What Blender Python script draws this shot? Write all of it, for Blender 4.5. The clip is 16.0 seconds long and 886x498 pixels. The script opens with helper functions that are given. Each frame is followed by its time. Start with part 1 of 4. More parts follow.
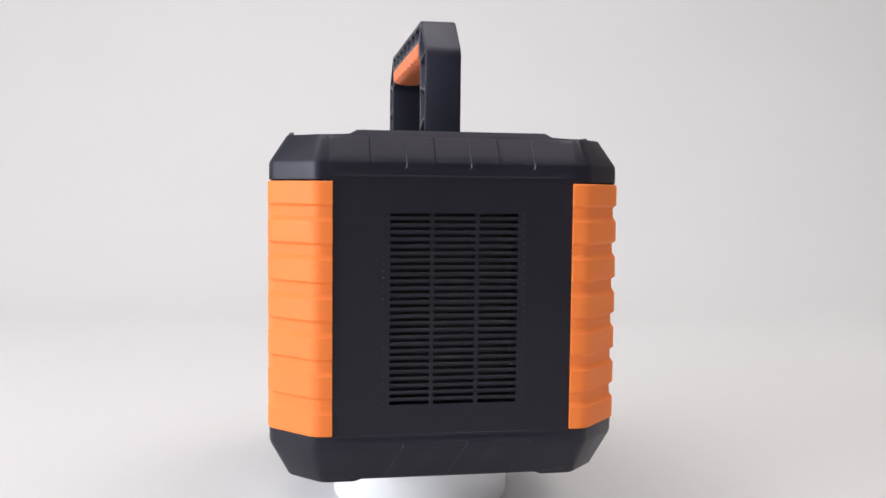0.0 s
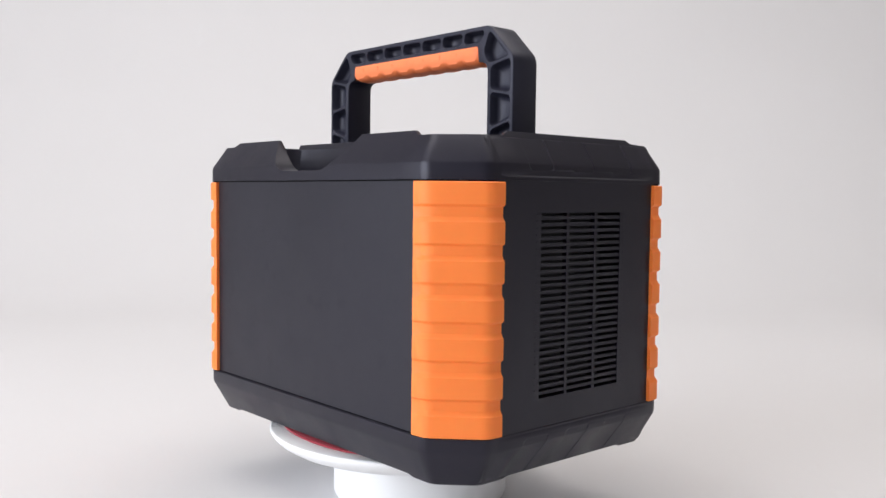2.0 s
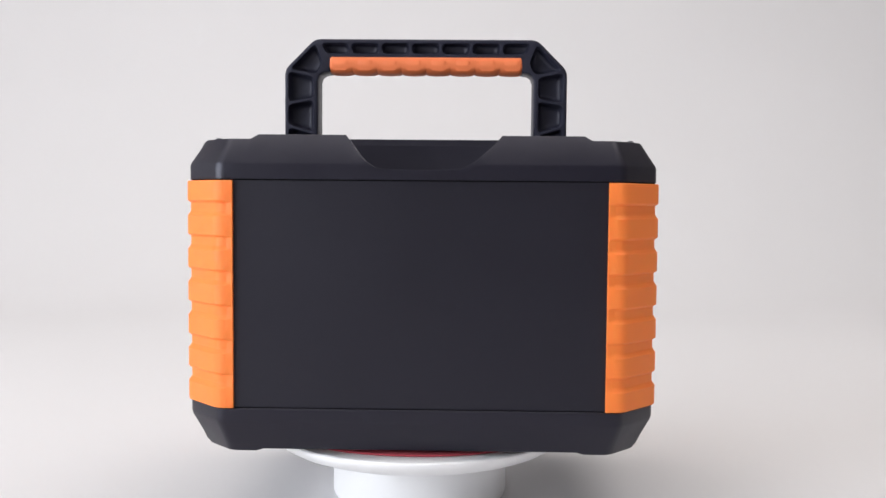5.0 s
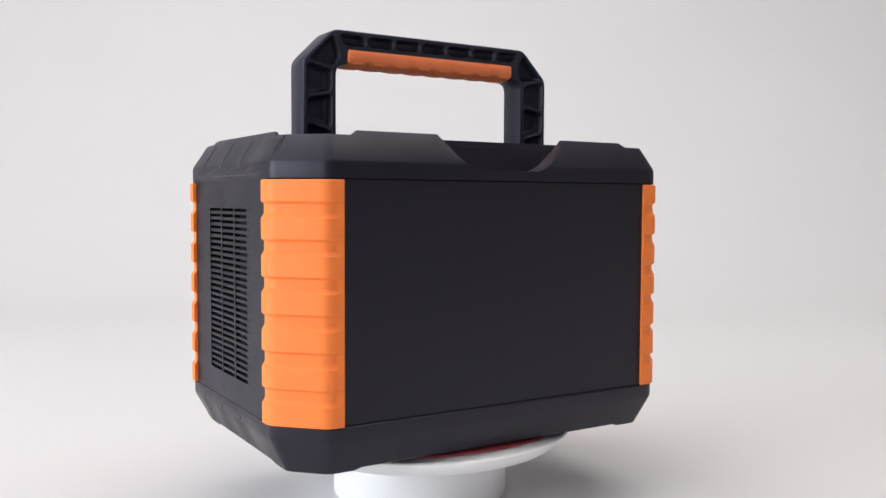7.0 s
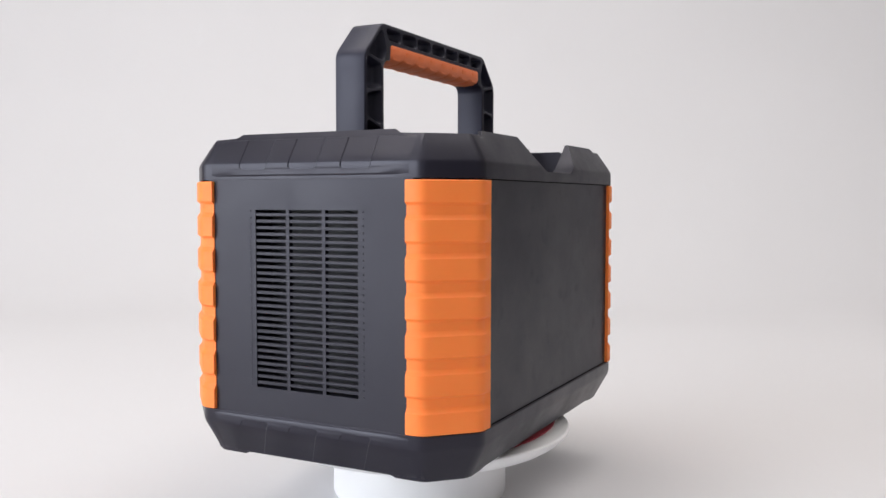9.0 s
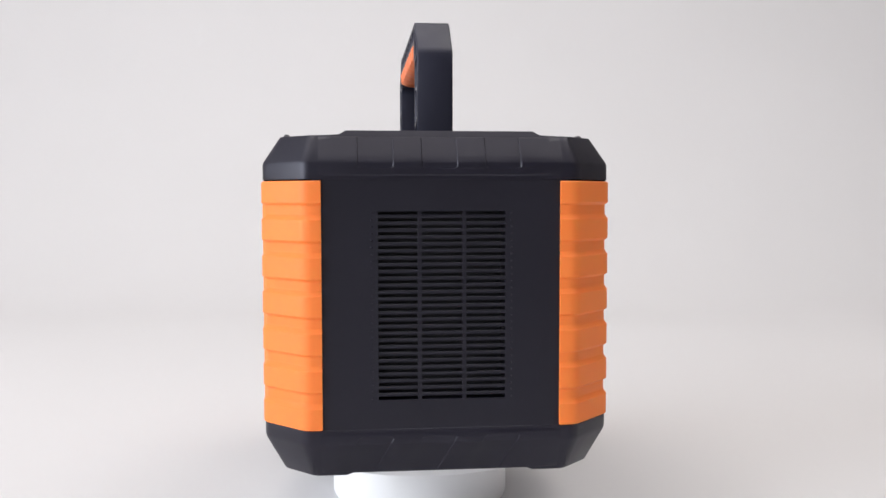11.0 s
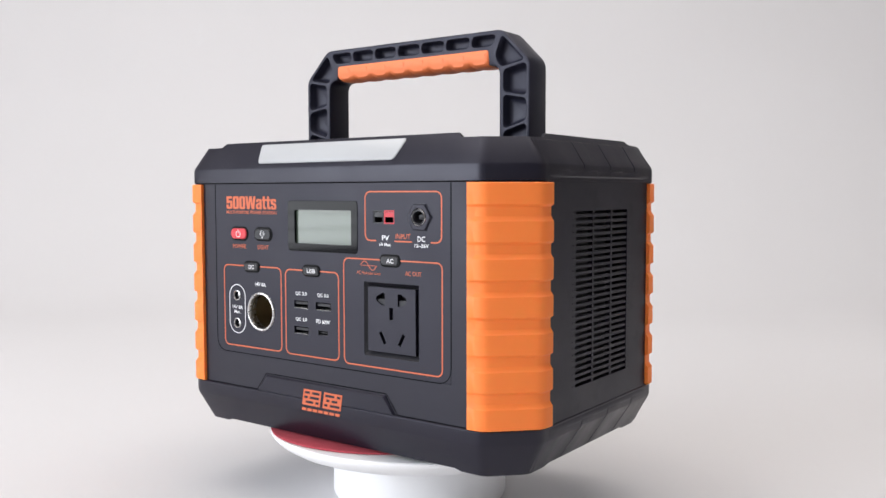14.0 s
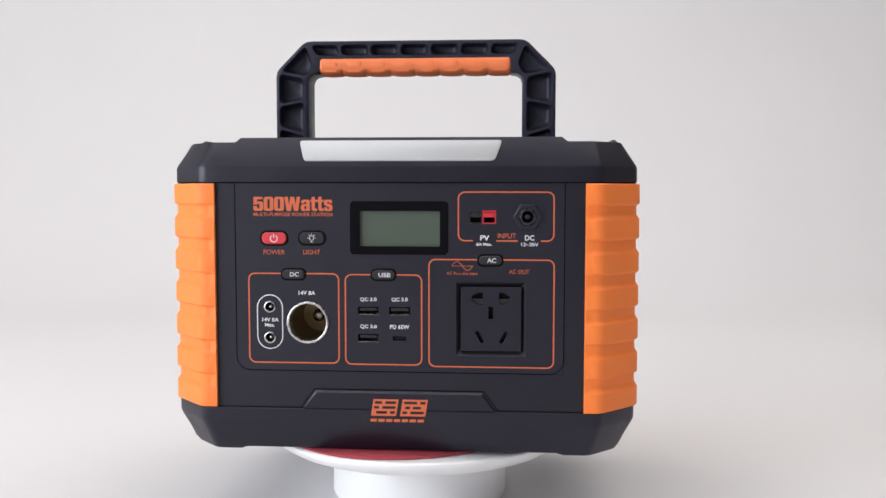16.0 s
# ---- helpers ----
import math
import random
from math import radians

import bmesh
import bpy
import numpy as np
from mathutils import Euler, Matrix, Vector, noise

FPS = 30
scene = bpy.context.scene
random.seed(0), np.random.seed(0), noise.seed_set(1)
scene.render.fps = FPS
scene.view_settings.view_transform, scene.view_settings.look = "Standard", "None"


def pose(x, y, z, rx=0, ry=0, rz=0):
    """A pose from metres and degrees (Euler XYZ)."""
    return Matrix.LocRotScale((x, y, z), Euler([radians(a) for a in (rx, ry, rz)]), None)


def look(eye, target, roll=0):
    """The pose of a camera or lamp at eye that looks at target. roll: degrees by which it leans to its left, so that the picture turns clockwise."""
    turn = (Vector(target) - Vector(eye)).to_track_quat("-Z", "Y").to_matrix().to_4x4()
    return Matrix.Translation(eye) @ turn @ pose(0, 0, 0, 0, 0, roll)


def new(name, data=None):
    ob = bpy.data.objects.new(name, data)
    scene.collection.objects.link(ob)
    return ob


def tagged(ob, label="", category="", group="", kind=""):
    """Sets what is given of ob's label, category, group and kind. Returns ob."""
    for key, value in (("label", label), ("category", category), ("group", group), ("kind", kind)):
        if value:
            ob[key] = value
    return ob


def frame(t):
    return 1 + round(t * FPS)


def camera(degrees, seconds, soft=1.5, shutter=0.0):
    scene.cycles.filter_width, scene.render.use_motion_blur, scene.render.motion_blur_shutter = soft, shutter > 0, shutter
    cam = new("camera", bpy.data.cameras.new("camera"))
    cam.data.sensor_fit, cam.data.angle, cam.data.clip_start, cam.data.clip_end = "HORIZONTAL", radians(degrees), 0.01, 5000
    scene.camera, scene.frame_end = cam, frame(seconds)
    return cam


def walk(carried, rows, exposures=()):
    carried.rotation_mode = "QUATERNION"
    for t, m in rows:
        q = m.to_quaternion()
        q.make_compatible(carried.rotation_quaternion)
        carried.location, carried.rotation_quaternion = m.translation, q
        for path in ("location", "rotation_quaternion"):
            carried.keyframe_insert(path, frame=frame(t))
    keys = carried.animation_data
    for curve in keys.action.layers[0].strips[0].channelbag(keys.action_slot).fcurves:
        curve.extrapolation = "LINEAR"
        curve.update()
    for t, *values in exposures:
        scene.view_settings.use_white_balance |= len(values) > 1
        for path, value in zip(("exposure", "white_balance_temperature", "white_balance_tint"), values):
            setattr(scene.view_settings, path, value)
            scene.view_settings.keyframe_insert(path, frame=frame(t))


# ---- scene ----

# A power station turns on a white turntable before a white sweep; the camera stands still.
cam = camera(53.10, 16.0)
EYE = pose(0, -0.6628, 0.1702, 86.480, -0.259, -1.437)
walk(cam, [(0.0, EYE), (16.0, EYE)])
OFF_X, OFF_Y, TIP_X, TIP_Y = -0.0038, 0.0027, 0.320, -0.198
TURNS = [(0, -262.09), (0.5, -254.74), (1, -246.39), (1.5, -238.71), (2, -230.05), (2.5, -222.72), (3, -214.16), (3.5, -206.43), (4, -198.19), (6.5, -158.55), (7, -149.78), (7.5, -142.26), (8, -133.58), (8.5, -126.16), (11, -85.89), (11.5, -78.54), (12, -69.85), (12.5, -62.66), (13, -53.72), (13.5, -46.29), (14, -37.54), (14.5, -30.16), (15, -21.82), (15.5, -14.16), (16, -5.81)]

# ---- light ----
FLOOR = -0.0540
world = bpy.data.worlds.new("world")
scene.world = world
world.use_nodes = True
wn = world.node_tree.nodes
sky = wn.new("ShaderNodeTexSky")
sky.sky_type, sky.sun_disc, sky.sun_elevation, sky.sun_rotation = "NISHITA", False, radians(38), radians(200)
world.node_tree.links.new(sky.outputs["Color"], wn["Background"].inputs["Color"])
wn["Background"].inputs["Strength"].default_value = 0.10
scene.view_settings.exposure = 0.03


def window_light(name, y0, y1, z0, z1, x, watts, colour):
    data = bpy.data.lights.new(name, "AREA")
    data.shape, data.size, data.size_y, data.energy, data.color = "RECTANGLE", y1 - y0, z1 - z0, watts, colour
    ob = new(name, data)
    ob.matrix_world = look((x, (y0 + y1) / 2, (z0 + z1) / 2), (x + 1, (y0 + y1) / 2, (z0 + z1) / 2 - 0.0001))
    return ob


WIN_X, WIN_Y0, WIN_Y1, WIN_Z0, WIN_Z1 = -2.6, -3.10, -0.15, FLOOR, 2.05
MULLION = (-1.27, -1.15)
window_light("window_daylight", WIN_Y0 + 0.05, MULLION[0], WIN_Z0 + 0.01, WIN_Z1 - 0.05, WIN_X - 0.06, 80, (0.90, 0.94, 1.0))
window_light("window_daylight", MULLION[1], WIN_Y1 - 0.05, WIN_Z0 + 0.01, WIN_Z1 - 0.05, WIN_X - 0.06, 39, (0.90, 0.94, 1.0))
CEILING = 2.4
# added fill: a large unseen area lamp that lifts floor and shadows
data = bpy.data.lights.new("overhead_fill", "AREA")
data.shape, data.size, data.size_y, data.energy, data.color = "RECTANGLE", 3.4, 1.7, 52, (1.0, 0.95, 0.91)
new("overhead_fill", data).matrix_world = pose(0.0, 0.05, CEILING - 0.035)


# ---- materials ----
def material(name, colour, rough=0.5, metal=0.0, grain=0.0, grain_size=0.0006, blotch=0.0, blotch_size=0.03, spread=0.06, specular=0.5,
             subsurface=0.0, tint=(1, 1, 1), smudge=0.0):
    """A surface with a fine relief (grain) and a coarse unevenness of colour and gloss (blotch)."""
    mat = bpy.data.materials.new(name)
    mat.use_nodes = True
    n, link = mat.node_tree.nodes, mat.node_tree.links.new
    b = n["Principled BSDF"]
    b.inputs["Base Color"].default_value = (*colour, 1)
    b.inputs["Roughness"].default_value = rough
    b.inputs["Metallic"].default_value = metal
    b.inputs["Specular IOR Level"].default_value = specular
    b.inputs["Specular Tint"].default_value = (*tint, 1)
    if subsurface:
        b.inputs["Subsurface Weight"].default_value = subsurface
        b.inputs["Subsurface Scale"].default_value = 0.003
    if grain or blotch:
        co = n.new("ShaderNodeTexCoord")
    if blotch:
        big = n.new("ShaderNodeTexNoise")
        big.inputs["Scale"].default_value = 1 / blotch_size
        big.inputs["Detail"].default_value = 5
        big.inputs["Roughness"].default_value = 0.6
        link(co.outputs["Object"], big.inputs["Vector"])
        mix = n.new("ShaderNodeMix")
        mix.data_type = "RGBA"
        mix.inputs["A"].default_value = (*[c * (1 - blotch) for c in colour], 1)
        mix.inputs["B"].default_value = (*[min(1, c * (1 + blotch)) for c in colour], 1)
        link(big.outputs["Fac"], mix.inputs["Factor"])
        link(mix.outputs["Result"], b.inputs["Base Color"])
        span = n.new("ShaderNodeMapRange")
        span.inputs["From Min"].default_value, span.inputs["From Max"].default_value = 0.3, 0.7
        span.inputs["To Min"].default_value, span.inputs["To Max"].default_value = max(0.02, rough - spread), min(1, rough + spread)
        link(big.outputs["Fac"], span.inputs["Value"])
        link(span.outputs["Result"], b.inputs["Roughness"])
        if smudge:
            # sparse touch marks that dull the sheen
            spot = n.new("ShaderNodeTexNoise")
            spot.inputs["Scale"].default_value, spot.inputs["Detail"].default_value = 75, 4
            link(co.outputs["Object"], spot.inputs["Vector"])
            dull = n.new("ShaderNodeMapRange")
            dull.inputs["From Min"].default_value, dull.inputs["From Max"].default_value = 0.60, 0.70
            dull.inputs["To Min"].default_value, dull.inputs["To Max"].default_value = 0.0, smudge
            link(spot.outputs["Fac"], dull.inputs["Value"])
            both = n.new("ShaderNodeMath")
            both.operation = "ADD"
            link(span.outputs["Result"], both.inputs[0])
            link(dull.outputs["Result"], both.inputs[1])
            link(both.outputs["Value"], b.inputs["Roughness"])
    if grain:
        fine = n.new("ShaderNodeTexNoise")
        fine.inputs["Scale"].default_value = 1 / grain_size
        fine.inputs["Detail"].default_value = 3
        link(co.outputs["Object"], fine.inputs["Vector"])
        bump = n.new("ShaderNodeBump")
        bump.inputs["Strength"].default_value = grain
        bump.inputs["Distance"].default_value = grain_size * 0.4
        link(fine.outputs["Fac"], bump.inputs["Height"])
        link(bump.outputs["Normal"], b.inputs["Normal"])
    return mat


BLACK = material("black_textured_plastic", (0.0078, 0.0070, 0.0140), 0.36, grain=0.2, blotch=0.15, blotch_size=0.035, spread=0.08, specular=0.44, tint=(0.90, 0.89, 1.0))
HANDLE = material("dark_blue_black_plastic", (0.0195, 0.0200, 0.0330), 0.42, grain=0.2, blotch=0.12, blotch_size=0.02, spread=0.08, specular=0.32, tint=(0.90, 0.89, 1.0))
SHELL = material("black_satin_sheet", (0.0042, 0.0037, 0.0090), 0.45, smudge=0.045, grain=0.15, grain_size=0.0004, blotch=0.12, blotch_size=0.04, spread=0.05, specular=0.50, tint=(0.90, 0.89, 1.0))
PANEL = material("black_matte_panel", (0.0078, 0.0074, 0.0145), 0.46, grain=0.15, grain_size=0.0004, blotch=0.12, blotch_size=0.03, specular=0.46, tint=(0.90, 0.89, 1.0))
DARK = material("dark_void_plastic", (0.011, 0.011, 0.015), 0.6, grain=0.2)
MOAT = material("black_moat_and_recess_shade", (0.0022, 0.0022, 0.003), 0.45, specular=0.12)
SEAM = material("painted_seam_shade", (0.003, 0.003, 0.004), 0.8, specular=0.05)
ORANGE = material("orange_soft_rubber", (0.97, 0.236, 0.046), 0.52, specular=0.35, grain=0.2, blotch=0.05, blotch_size=0.02, subsurface=0.2)
GRIP = material("orange_grip_rubber", (0.92, 0.225, 0.075), 0.55, grain=0.35, blotch=0.06, blotch_size=0.015)
PRINT = material("orange_print", (0.60, 0.125, 0.045), 0.5, blotch=0.1, blotch_size=0.004)
WHITE_PRINT = material("white_print", (0.75, 0.75, 0.76), 0.5, blotch=0.08, blotch_size=0.003)
LENS = material("frosted_white_diffuser", (0.45, 0.455, 0.465), 0.22, blotch=0.02, blotch_size=0.03, spread=0.03, specular=0.45)
GLOSS = material("gloss_black_glass", (0.0035, 0.0035, 0.005), 0.05, blotch=0.05, blotch_size=0.02, spread=0.01, specular=0.14)
LCD = material("grey_green_display", (0.078, 0.101, 0.077), 0.06, blotch=0.06, blotch_size=0.02, spread=0.02, specular=0.6)
RED_BUTTON = material("red_rubber_button", (0.62, 0.035, 0.05), 0.4, blotch=0.08, blotch_size=0.006)
RED_PLUG = material("red_connector_plastic", (0.55, 0.025, 0.04), 0.35, blotch=0.08, blotch_size=0.004)
BLACK_PLUG = material("black_connector_plastic", (0.010, 0.010, 0.014), 0.40, blotch=0.1, blotch_size=0.004)
BUTTON = material("black_rubber_button", (0.011, 0.011, 0.015), 0.42, blotch=0.1, blotch_size=0.008)
CHROME = material("brushed_nickel", (0.62, 0.61, 0.60), 0.28, metal=1.0, blotch=0.1, blotch_size=0.003)
BRASS = material("dull_brass", (0.30, 0.23, 0.13), 0.42, metal=0.9, blotch=0.15, blotch_size=0.005)
TABLE = material("white_gloss_plastic", (0.93, 0.93, 0.935), 0.40, blotch=0.015, blotch_size=0.04)
FELT = material("red_felt", (0.42, 0.055, 0.075), 0.95, grain=0.9, grain_size=0.0012, blotch=0.15, blotch_size=0.01)
PAPER = material("white_paper_sweep", (0.635, 0.626, 0.636), 0.75, grain=0.08, grain_size=0.004, blotch=0.025, blotch_size=0.35, specular=0.3)
DIM_WALL = material("grey_wall_paint", (0.37, 0.36, 0.36), 0.85, grain=0.2, grain_size=0.004, blotch=0.04, blotch_size=0.5)
WALL = material("white_wall_paint", (0.70, 0.69, 0.68), 0.85, grain=0.2, grain_size=0.004, blotch=0.04, blotch_size=0.5)
# unseen east wall, its colour held dark to cut reflections in the black faces
WARM_WALL = material("dark_warm_grey_wall_paint", (0.22, 0.205, 0.195), 0.85, grain=0.2, grain_size=0.004, blotch=0.04, blotch_size=0.5)
BOARD = material("grey_floor", (0.34, 0.29, 0.25), 0.6, grain=0.2, grain_size=0.004, blotch=0.1, blotch_size=0.3)
FRAME = material("dark_window_frame", (0.03, 0.03, 0.033), 0.5, blotch=0.1)


# ---- mesh helpers ----
def part(name, bm, mat, parent=None, label="", smooth=35, bevel=0.0):
    """Links a bmesh as one mesh object, under a thing or a part."""
    bmesh.ops.recalc_face_normals(bm, faces=bm.faces[:])
    mesh = bpy.data.meshes.new(name)
    bm.to_mesh(mesh)
    bm.free()
    mesh.materials.append(mat)
    if smooth:
        for f in mesh.polygons:
            f.use_smooth = True
        mesh.set_sharp_from_angle(angle=radians(smooth))
    ob = new(name, mesh)
    if parent:
        ob.parent = parent
    if label:
        tagged(ob, label)
    if bevel:
        m = ob.modifiers.new("edge", "BEVEL")
        m.width, m.segments, m.limit_method, m.angle_limit = bevel, 2, "ANGLE", radians(28)
        m.use_clamp_overlap = True
    return ob


def thing(name, label, category, group="", kind=""):
    return tagged(new(name), label, category, group, kind)


def loft(bm, rings, closed=True, cap0=True, cap1=True):
    """Quads between rings of equal count; each ring a list of points."""
    vs = [[bm.verts.new(p) for p in r] for r in rings]
    n = len(vs[0])
    for a, b in zip(vs, vs[1:]):
        for i in range(n if closed else n - 1):
            j = (i + 1) % n
            bm.faces.new((a[i], a[j], b[j], b[i]))
    if cap0:
        bm.faces.new(vs[0][::-1])
    if cap1:
        bm.faces.new(vs[-1])
    return vs


def box(bm, x0, x1, y0, y1, z0, z1):
    loft(bm, [[(x0, y0, z), (x1, y0, z), (x1, y1, z), (x0, y1, z)] for z in (z0, z1)])


def soft_box(x0, x1, y0, y1, z0, z1, r=0.0005, seg=2):
    bm = bmesh.new()
    box(bm, x0, x1, y0, y1, z0, z1)
    bmesh.ops.bevel(bm, geom=bm.edges[:], offset=r, segments=seg, profile=0.5, affect="EDGES")
    return bm


def rounded(x0, x1, z0, z1, r, seg=5):
    """A rounded rectangle in x, z, counter-clockwise."""
    pts = []
    for cx, cz, a0 in ((x1 - r, z1 - r, 0), (x0 + r, z1 - r, 90), (x0 + r, z0 + r, 180), (x1 - r, z0 + r, 270)):
        for k in range(seg + 1):
            a = radians(a0 + 90 * k / seg)
            pts.append((cx + r * math.cos(a), cz + r * math.sin(a)))
    return pts


def slab(bm, outline, y_back, y_front, edge=0.0):
    """A flat piece on the front: its outline in x, z, from y_back to y_front (towards -y), with a small chamfer."""
    cx = sum(p[0] for p in outline) / len(outline)
    cz = sum(p[1] for p in outline) / len(outline)
    w = max(abs(p[0] - cx) for p in outline)
    h = max(abs(p[1] - cz) for p in outline)
    rings = [[(x, y_back, z) for x, z in outline]]
    if edge:
        rings.append([(x, y_front + edge, z) for x, z in outline])
        rings.append([(cx + (x - cx) * (1 - edge / w), y_front, cz + (z - cz) * (1 - edge / h)) for x, z in outline])
    else:
        rings.append([(x, y_front, z) for x, z in outline])
    loft(bm, rings)


def ribbon(bm, pts, width, y0, y1, closed=False):
    """A raised line of that width along points in x, z."""
    n = len(pts)
    sides = []
    for i, (x, z) in enumerate(pts):
        a = pts[(i - 1) % n] if closed or i else pts[i]
        b = pts[(i + 1) % n] if closed or i < n - 1 else pts[i]
        t = Vector((b[0] - a[0], b[1] - a[1])).normalized()
        o = Vector((-t.y, t.x)) * width / 2
        sides.append(((x + o.x, z + o.y), (x - o.x, z - o.y)))
    rings = [[(s[0][0], y0, s[0][1]), (s[0][0], y1, s[0][1]), (s[1][0], y1, s[1][1]), (s[1][0], y0, s[1][1])] for s in sides]
    if closed:
        rings.append(rings[0])
    loft(bm, rings, cap0=not closed, cap1=not closed)
    if closed:
        bmesh.ops.remove_doubles(bm, verts=bm.verts[:], dist=1e-7)


def revolve(bm, profile, seg=64, axis="z", at=(0, 0, 0), cap0=True, cap1=True):
    """Turns (radius, height) points round an axis: z, or y (height towards -y)."""
    rings = []
    for r, h in profile:
        ring = []
        for k in range(seg):
            a = 2 * math.pi * k / seg
            if axis == "z":
                ring.append((at[0] + r * math.cos(a), at[1] + r * math.sin(a), at[2] + h))
            else:
                ring.append((at[0] + r * math.cos(a), at[1] - h, at[2] + r * math.sin(a)))
        rings.append(ring)
    loft(bm, rings, cap0=cap0, cap1=cap1)


def inset(outline, ds):
    """Moves the edges of a counter-clockwise outline inwards; ds is one distance or one for each edge."""
    n = len(outline)
    ds = ds if isinstance(ds, (list, tuple)) else [ds] * n
    lines = []
    for i in range(n):
        a, b = Vector(outline[i]), Vector(outline[(i + 1) % n])
        t = (b - a).normalized()
        lines.append((a + Vector((-t.y, t.x)) * ds[i], t))
    out = []
    for i in range(n):
        (p, u), (q, v) = lines[i - 1], lines[i]
        den = u.x * v.y - u.y * v.x
        if abs(den) < 1e-6:
            out.append(tuple(q))
        else:
            k = ((q.x - p.x) * v.y - (q.y - p.y) * v.x) / den
            out.append(tuple(p + u * k))
    return out


def eased(outline, r, seg=4):
    """Rounds the corners of an outline."""
    pts, n = [], len(outline)
    for i in range(n):
        u, v, w = Vector(outline[i - 1]), Vector(outline[i]), Vector(outline[(i + 1) % n])
        d = min(r, (u - v).length * 0.45, (w - v).length * 0.45)
        a, b = v + (u - v).normalized() * d, v + (w - v).normalized() * d
        for k in range(seg + 1):
            f = k / seg
            pts.append(tuple((1 - f) ** 2 * a + 2 * f * (1 - f) * v + f * f * b))
    return pts


def sheet(bm, loops, y):
    """A flat face in x, z inside the first loop and outside the others; gives back the rings of vertices."""
    rings, edges = [], []
    for loop in loops:
        vs = [bm.verts.new((x, y, z)) for x, z in loop]
        rings.append(vs)
        edges += [bm.edges.new((a, b)) for a, b in zip(vs, vs[1:] + vs[:1])]
    bmesh.ops.triangle_fill(bm, use_beauty=True, edges=edges)
    return rings


def skirt(bm, ring, loops):
    """Continues a ring of vertices through further loops of (outline, y); gives back the last ring."""
    for loop, y in loops:
        nxt = [bm.verts.new((x, y, z)) for x, z in loop]
        for i in range(len(ring)):
            j = (i + 1) % len(ring)
            bm.faces.new((ring[i], ring[j], nxt[j], nxt[i]))
        ring = nxt
    return ring


def writing(name, text, x0, x1, z0, z1, y, mat, parent, label="", heavy=0.0):
    """Raised lettering that fills the box x0..x1, z0..z1 on the plane y."""
    data = bpy.data.curves.new(name, "FONT")
    data.body, data.size, data.offset, data.resolution_u = text, 1.0, heavy, 3
    temp = bpy.data.objects.new("temp", data)
    scene.collection.objects.link(temp)
    bpy.context.view_layer.update()
    mesh = bpy.data.meshes.new_from_object(temp.evaluated_get(bpy.context.evaluated_depsgraph_get()))
    bpy.data.objects.remove(temp)
    bpy.data.curves.remove(data)
    bm = bmesh.new()
    bm.from_mesh(mesh)
    bpy.data.meshes.remove(mesh)
    us = [v.co.x for v in bm.verts]
    ws = [v.co.y for v in bm.verts]
    u0, u1, w0, w1 = min(us), max(us), min(ws), max(ws)
    for v in bm.verts:
        v.co = (x0 + (v.co.x - u0) / (u1 - u0) * (x1 - x0), y, z0 + (v.co.y - w0) / (w1 - w0) * (z1 - z0))
    return part(name, bm, mat, parent, label, smooth=0)


